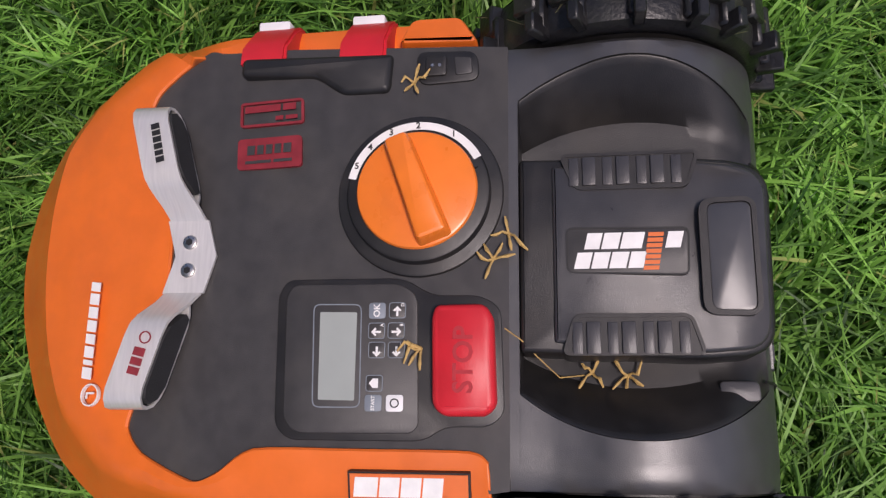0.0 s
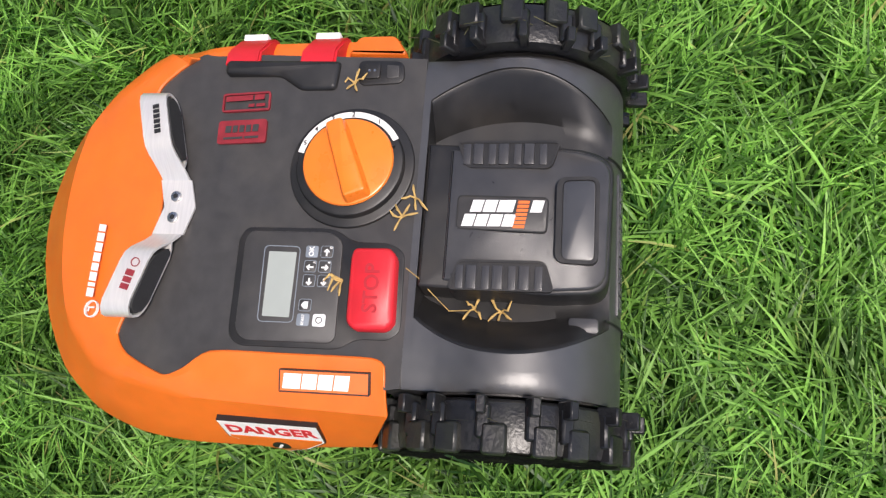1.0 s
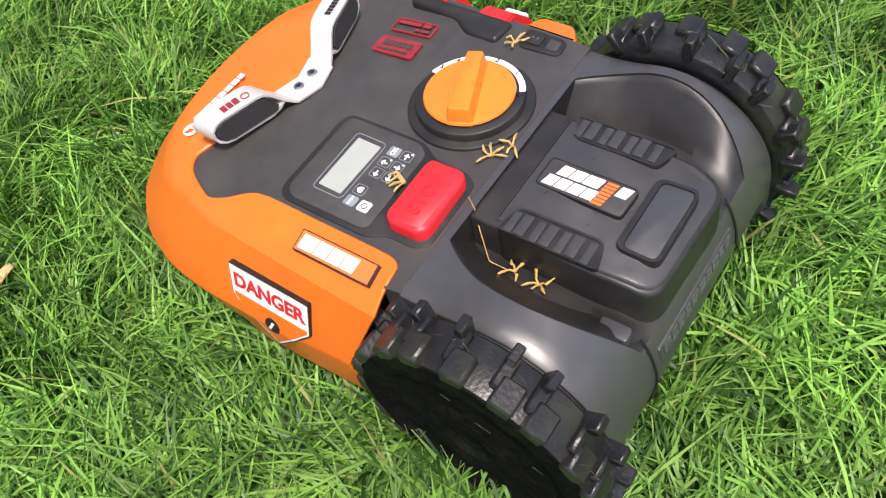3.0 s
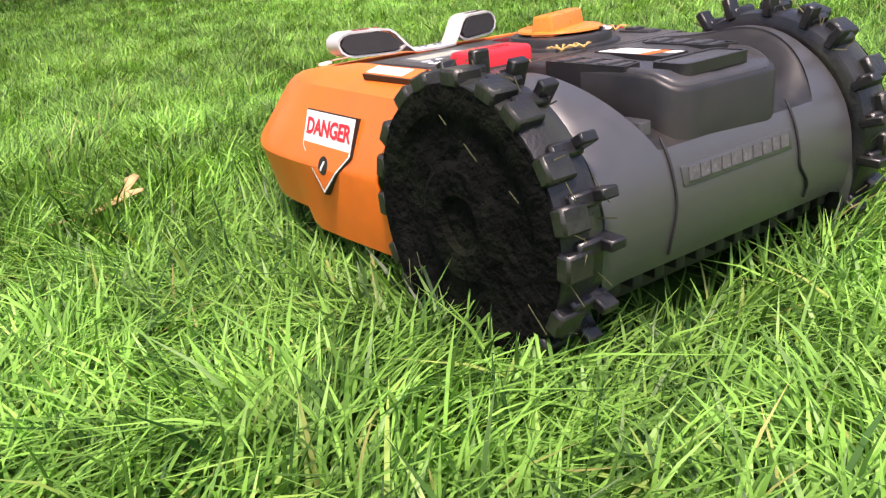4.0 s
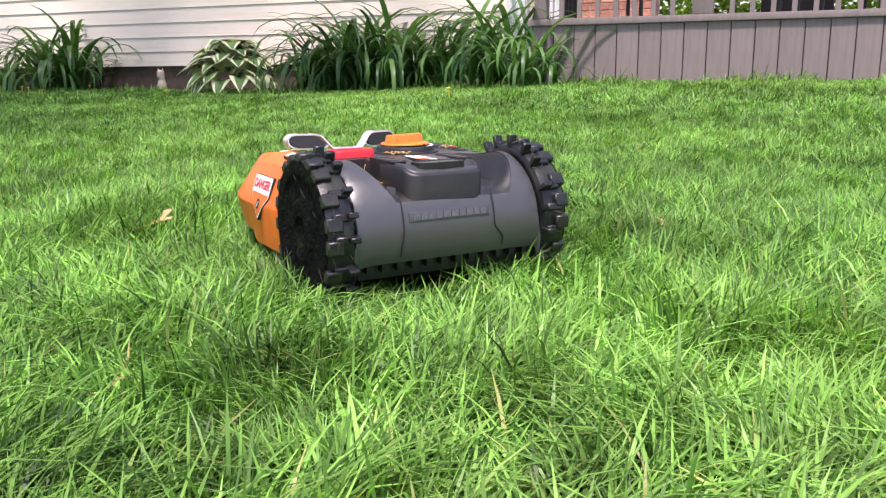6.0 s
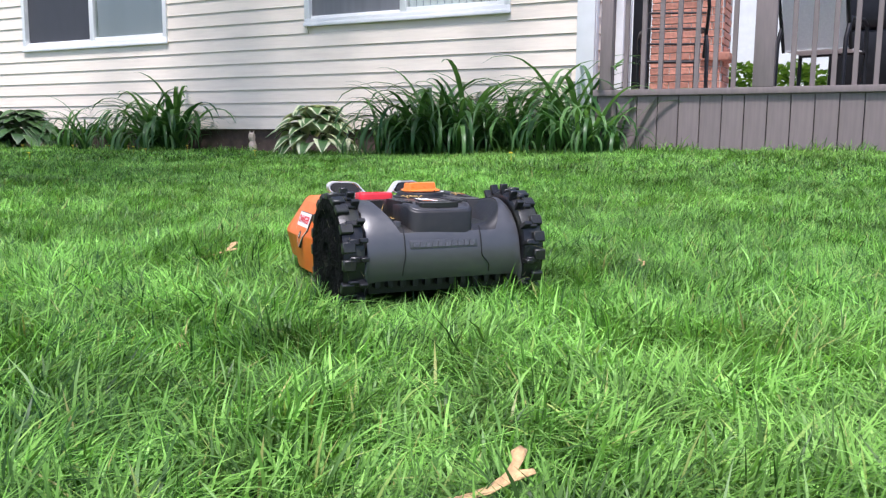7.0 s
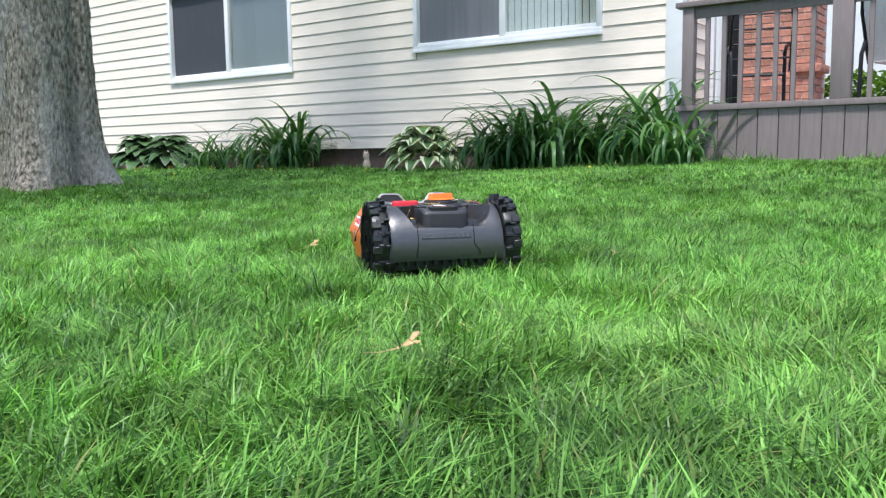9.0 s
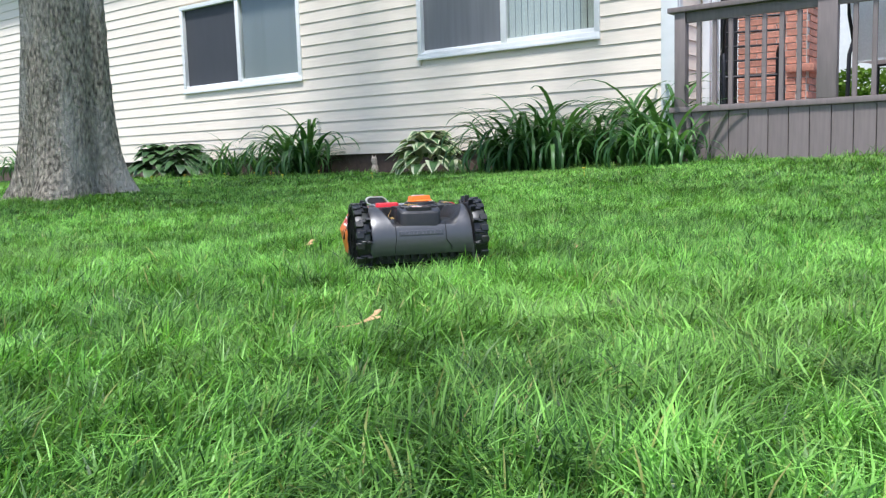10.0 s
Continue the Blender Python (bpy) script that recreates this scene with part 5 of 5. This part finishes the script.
patio_chair((0.72, 0.10), 200, None)
patio_chair((2.02, -0.05), 165, SLING)
patio_chair((2.95, 0.35), 140, SLING)
GR = empty("barbecue_grill", HOUSE @ Matrix.Translation((2.35, 0.75, 0.721)), "black covered barbecue grill on the deck", "grill")
part("cart", box(-0.3, 0.3, -0.25, 0.25, 0.05, 0.6, 0.02), DARK_METAL, GR)
part("lid", box(-0.42, 0.42, -0.28, 0.28, 0.62, 1.05, 0.09, seg=4), DARK_METAL, GR)
part("side_shelf", box(-0.62, 0.62, -0.22, 0.22, 0.58, 0.618, 0.01), DARK_METAL, GR)
def hedge():
    rng = random.Random(9)
    b = bmesh.new()
    for _ in range(15000):
        q = Vector((rng.uniform(-0.5, 7.0), 5.2 + rng.uniform(0, 0.9), rng.uniform(0.1, 1.9)))
        q.z *= 0.8 + 0.25 * noise.noise((q.x * 1.3, 0, 2))
        d = Vector((rng.uniform(-1, 1), rng.uniform(-1, 1), rng.uniform(-0.7, 0.5))).normalized() * 0.06
        s = d.cross(Vector((rng.uniform(-0.5, 0.5), 0.6, 1))).normalized() * 0.036
        b.faces.new([b.verts.new(v) for v in (q - d, q - s, q + d, q + s)])
    tagged(part("hedge", b, HEDGE, None, smooth=0, m=HOUSE), "leafy green hedge beyond the deck", "hedge", kind="stuff")


hedge()
NB = empty("neighbour_house", HOUSE, "pale neighbouring house wall beyond the deck", "house")
part("wall", box(-6.0, 9.0, 9.0, 9.2, -0.5, 4.5), WHITE_PAINT, NB, smooth=0)
part("roof", box(-6.3, 9.3, 8.7, 12, 4.51, 4.7), FOUNDATION, NB, smooth=0)


# ---------------------------------------------------------------- planting
def ribbon(b, base, az, L, w, arch, mid_fold=0.25, n=7, up=1.0):
    """A long leaf that rises and bends over."""
    d = Vector((math.cos(az), math.sin(az), 0))
    s = Vector((-d.y, d.x, 0))
    p = Vector(base)
    ang = radians(84) * up
    rows = []
    for i in range(n + 1):
        t = i / n
        ww = w * (0.55 + 0.9 * t) * (1 - t) ** 0.6 if t < 1 else 0
        ww = max(ww, 0.0004)
        rows.append((b.verts.new(p - s * ww), b.verts.new(p - Vector((0, 0, ww * mid_fold))), b.verts.new(p + s * ww)))
        p = p + (d * math.cos(ang) + Vector((0, 0, math.sin(ang)))) * L / n
        ang -= arch * (0.15 + 1.7 * t) / n
    for a, c in zip(rows, rows[1:]):
        b.faces.new((a[0], a[1], c[1], c[0]))
        b.faces.new((a[1], a[2], c[2], c[1]))


def house_ground(u, v):
    p = HOUSE @ Vector((u, v, 0))
    return ground_z(p.x, p.y)


LILY_LEAVES = []
for k in range(10):
    bm_leaf = bmesh.new()
    ribbon(bm_leaf, (0, 0, 0), 0.0, 1.0, 0.026 + 0.002 * (k % 4), 2.0 + 0.30 * k, up=1.0 - 0.02 * k, n=10)
    LILY_LEAVES.append(mesh_of("leaf", bm_leaf, LILY, 60))


def daylily(u, v, spread, tall, count, seed):
    rng = random.Random(seed)
    c = empty("daylily_clump", HOUSE @ Matrix.Translation((u, v, house_ground(u, v) - 0.02)), "clump of long arching green daylily leaves by the house", "daylily", "daylilies by the house")
    fans = [(rng.gauss(0, spread * 0.34), min(0.16, rng.gauss(0, 0.11))) for _ in range(max(3, count // 12))]
    for i in range(count):
        fx, fy = fans[i % len(fans)]
        o = new("leaf", rng.choice(LILY_LEAVES))
        o.parent = c
        o.matrix_basis = Matrix.Translation((fx + rng.gauss(0, 0.02), fy + rng.gauss(0, 0.02), 0)) @ Matrix.Rotation(rng.uniform(0, 6.28), 4, "Z") @ Matrix.Rotation(rng.uniform(-0.05, 0.45), 4, "Y") @ Matrix.Scale(tall * rng.uniform(0.75, 1.45), 4)
    return c


for i, (u, v, spread, tall, count) in enumerate(((-6.75, -0.42, 0.45, 0.70, 60), (-5.25, -0.45, 0.62, 0.92, 150), (-1.95, -0.5, 0.45, 0.78, 80), (-1.5, -0.55, 0.55, 0.95, 130), (-1.05, -0.5, 0.55, 0.98, 140),
                                                 (-0.62, -0.5, 0.35, 0.82, 50), (-0.05, -0.55, 0.42, 1.0, 120), (0.42, -1.28, 0.30, 0.72, 70), (-12.9, -0.4, 0.7, 0.8, 70), (-5.95, -0.40, 0.45, 0.62, 40))):
    daylily(u, v, spread, tall, count, 20 + i)


def hosta(u, v, spread, count, seed, rim, label, green_mat, cream_mat):
    rng = random.Random(seed)
    h = empty("hosta", HOUSE @ Matrix.Translation((u, v, house_ground(u, v))), label, "hosta", "hostas by the house")
    L, n = 0.26, 7

    def leaf(scale, lift):
        b = bmesh.new()
        rows = []
        for i in range(n + 1):
            t = i / n
            w = 0.100 * math.sin(math.pi * min(1, t * 0.93 + 0.06)) ** 0.8 * scale
            x, z = L * (t - 0.18 * t * t * t), 0.17 * t - 0.33 * t * t + lift
            rows.append([b.verts.new((x, k * w, z + 0.25 * abs(k) * w)) for k in (-1, -0.55, 0, 0.55, 1)])
        for a, c in zip(rows, rows[1:]):
            for k in range(4):
                b.faces.new((a[k], a[k + 1], c[k + 1], c[k]))
        return b

    green = mesh_of("leaf", leaf(rim, 0.004), green_mat, 60)
    cream = mesh_of("leaf_edge", leaf(1.0, 0.0), cream_mat, 60)
    for i in range(count):
        az, tier = rng.uniform(0, 360), rng.random()
        r = (1 - tier) * spread
        m = Matrix.Translation((math.cos(radians(az)) * r * 0.8, math.sin(radians(az)) * r * 0.35, 0.08 + 0.34 * tier)) @ Matrix.Rotation(radians(az + rng.uniform(-25, 25)), 4, "Z") @ Matrix.Rotation(radians(-12 - 38 * tier + rng.uniform(-14, 10)), 4, "Y") @ Matrix.Scale(rng.uniform(0.85, 1.3), 4)
        o = new("leaf", green)
        o.parent, o.matrix_basis = h, m
        e = new("leaf_edge", cream)
        e.parent, e.matrix_basis = o, Matrix.Identity(4)


hosta(-2.93, -0.50, 0.42, 80, 3, 0.55, "variegated hosta with cream-edged leaves by the foundation", HOSTA_MID, HOSTA_RIM)
hosta(-7.65, -0.5, 0.55, 95, 4, 0.93, "dark green hosta clump with thin pale leaf edges beside the tree", HOSTA, HOSTA_PALE)
hosta(-8.45, -0.5, 0.55, 95, 5, 0.93, "dark green hosta clump with thin pale leaf edges beside the tree", HOSTA, HOSTA_PALE)

# Small garden figure by the foundation, kept plain
b = tube([(0, 0, 0), (0, 0, 0.05), (0, 0, 0.09), (0, 0, 0.12), (0, -0.01, 0.16), (0, -0.01, 0.20), (0, -0.01, 0.215)], [0.045, 0.05, 0.042, 0.03, 0.042, 0.036, 0.01], n=14)
for s in (-1, 1):
    tube([(s * 0.022, -0.01, 0.195), (s * 0.03, -0.01, 0.235)], [0.014, 0.003], b, 6)
tagged(part("garden_figure", b, CLAY, None, m=HOUSE @ Matrix.Translation((-3.98, -0.27, house_ground(-3.98, -0.27) + 0.02)), smooth=50), "small pale ceramic animal figure by the foundation", "figurine")


# ---------------------------------------------------------------- the tree
def tree():
    base = Vector((TREE_AT.x, TREE_AT.y, ground_z(*TREE_AT) - 0.08))
    t = empty("maple_tree", Matrix.Translation(base), "large maple tree with rough grey bark and flared roots", "tree")
    b = bmesh.new()
    n, rings = 150, []
    zs = [-0.05 + 0.045 * k for k in range(48)] + [2.2 + 0.14 * k for k in range(21)]
    for z in zs:
        flare = 0.19 * math.exp(-max(z, 0) / 0.24)
        ring = []
        for i in range(n):
            a = 2 * math.pi * i / n
            lobes = 0.5 + 0.5 * math.cos(4 * a + 0.5 + 0.5 * math.sin(2 * a))
            r = 0.335 - 0.022 * z - 0.08 * math.exp(-((math.cos(a + 0.66) - 1) / 0.02) ** 2) * math.exp(-z / 2.5) + flare * (0.15 + 1.0 * lobes ** 2) + 0.045 * math.cos(4 * a + 0.5 + 0.5 * math.sin(2 * a)) * math.exp(-max(z, 0) / 1.6)
            ridge = 1 - abs(noise.noise((math.cos(a) * 11, math.sin(a) * 11, z * 2.6)))
            r += 0.024 * noise.noise((math.cos(a) * 3, math.sin(a) * 3, z * 1.1)) + 0.016 * (ridge - 0.7) + 0.010 * noise.noise((math.cos(a) * 30, math.sin(a) * 30, z * 9))
            ring.append(b.verts.new((r * math.cos(a) + 0.02 * z, r * math.sin(a), z)))
        rings.append(ring)
    for lo, hi in zip(rings, rings[1:]):
        for i in range(n):
            b.faces.new((lo[i], lo[(i + 1) % n], hi[(i + 1) % n], hi[i]))
    part("trunk", b, BARK, t, smooth=60)
    rng = random.Random(11)
    crown = bmesh.new()
    for k in range(9):
        a = k * 2.4 + rng.uniform(-0.3, 0.3)
        z0 = rng.uniform(3.2, 4.8)
        L = rng.uniform(2.2, 3.6)
        pts = [Vector((0.08, 0, z0)) + Vector((math.cos(a) * L * s, math.sin(a) * L * s, L * 0.75 * s - 0.25 * L * s * s)) for s in (0, 0.25, 0.5, 0.75, 1)]
        part("limb", tube(pts, [0.13, 0.10, 0.07, 0.045, 0.02], n=9), BARK, t, smooth=60)
        for p in pts[2:]:
            for _ in range(9):
                c = p + Vector((rng.gauss(0, 0.55), rng.gauss(0, 0.55), rng.gauss(0.1, 0.4)))
                for _ in range(26):
                    q = c + Vector((rng.gauss(0, 0.2), rng.gauss(0, 0.2), rng.gauss(0, 0.15)))
                    d = Vector((rng.uniform(-1, 1), rng.uniform(-1, 1), rng.uniform(-0.6, 0.2))).normalized() * 0.07
                    s = d.cross(Vector((rng.uniform(-0.4, 0.4), 0.3, 1))).normalized() * 0.06
                    crown.faces.new([crown.verts.new(v) for v in (q - d, q - s * 0.9, q + d * 0.2 - s * 0.4, q + d, q + d * 0.2 + s * 0.4, q + s * 0.9)])
    part("crown", crown, CROWN, t, smooth=0)


tree()


# ---------------------------------------------------------------- small things in the lawn
def dry_leaf(at, turn, size, label):
    b = bmesh.new()
    pts = [(-0.062, 0.0), (-0.03, 0.005), (-0.002, 0.007), (0.018, 0.014), (0.030, 0.027), (0.033, 0.040), (0.045, 0.045), (0.050, 0.037), (0.041, 0.024), (0.030, 0.012), (0.046, 0.010), (0.046, 0.003), (0.020, 0.0), (-0.005, -0.009), (-0.032, -0.007)]
    f = b.faces.new([b.verts.new((x, y, 0.006 * math.sin(x * 40) + 0.10 * max(0, x) + 0.3 * abs(y))) for x, y in pts])
    bmesh.ops.triangulate(b, faces=[f])
    ob = tagged(part("dry_leaf", b, DRY_LEAF, None, smooth=60), label, "leaf")
    so = ob.modifiers.new("thick", "SOLIDIFY")
    so.thickness = 0.0012
    ob.matrix_basis = Matrix.Translation(at) @ Matrix.Rotation(radians(turn), 4, "Z") @ Matrix.Scale(size, 4)
    return ob


dry_leaf((-0.295, -0.78, 0.068), -8, 0.85, "curled tan dry leaf lying on the grass")
dry_leaf((0.53, 0.12, 0.080), 40, 0.35, "small pale dry leaf lying on the grass")
dry_leaf((-0.31, 0.65, 0.072), -6, 1.05, "tan dry leaf with a forked tip half sunk in the grass")
dry_leaf((-0.48, -0.14, 0.048), 25, 0.6, "curled brown dry leaf half hidden between grass blades")
rng = random.Random(8)
for i in range(14):
    u, v = rng.uniform(-7.5, 0.2), rng.uniform(-3.0, -0.7)
    p = HOUSE @ Vector((u, v, 0))
    b = slab(circle(0, 0, 0.013, 10), 0.0, 0.006, 0.002)
    tube([(0, 0, -0.075), (0.004, 0, -0.03), (0, 0, 0.001)], 0.0016, b, 5)
    tagged(part("dandelion", b, YELLOW, None, m=Matrix.Translation((p.x, p.y, ground_z(p.x, p.y) + 0.075))), "small yellow dandelion flower in the lawn", "flower", "dandelions in the lawn")
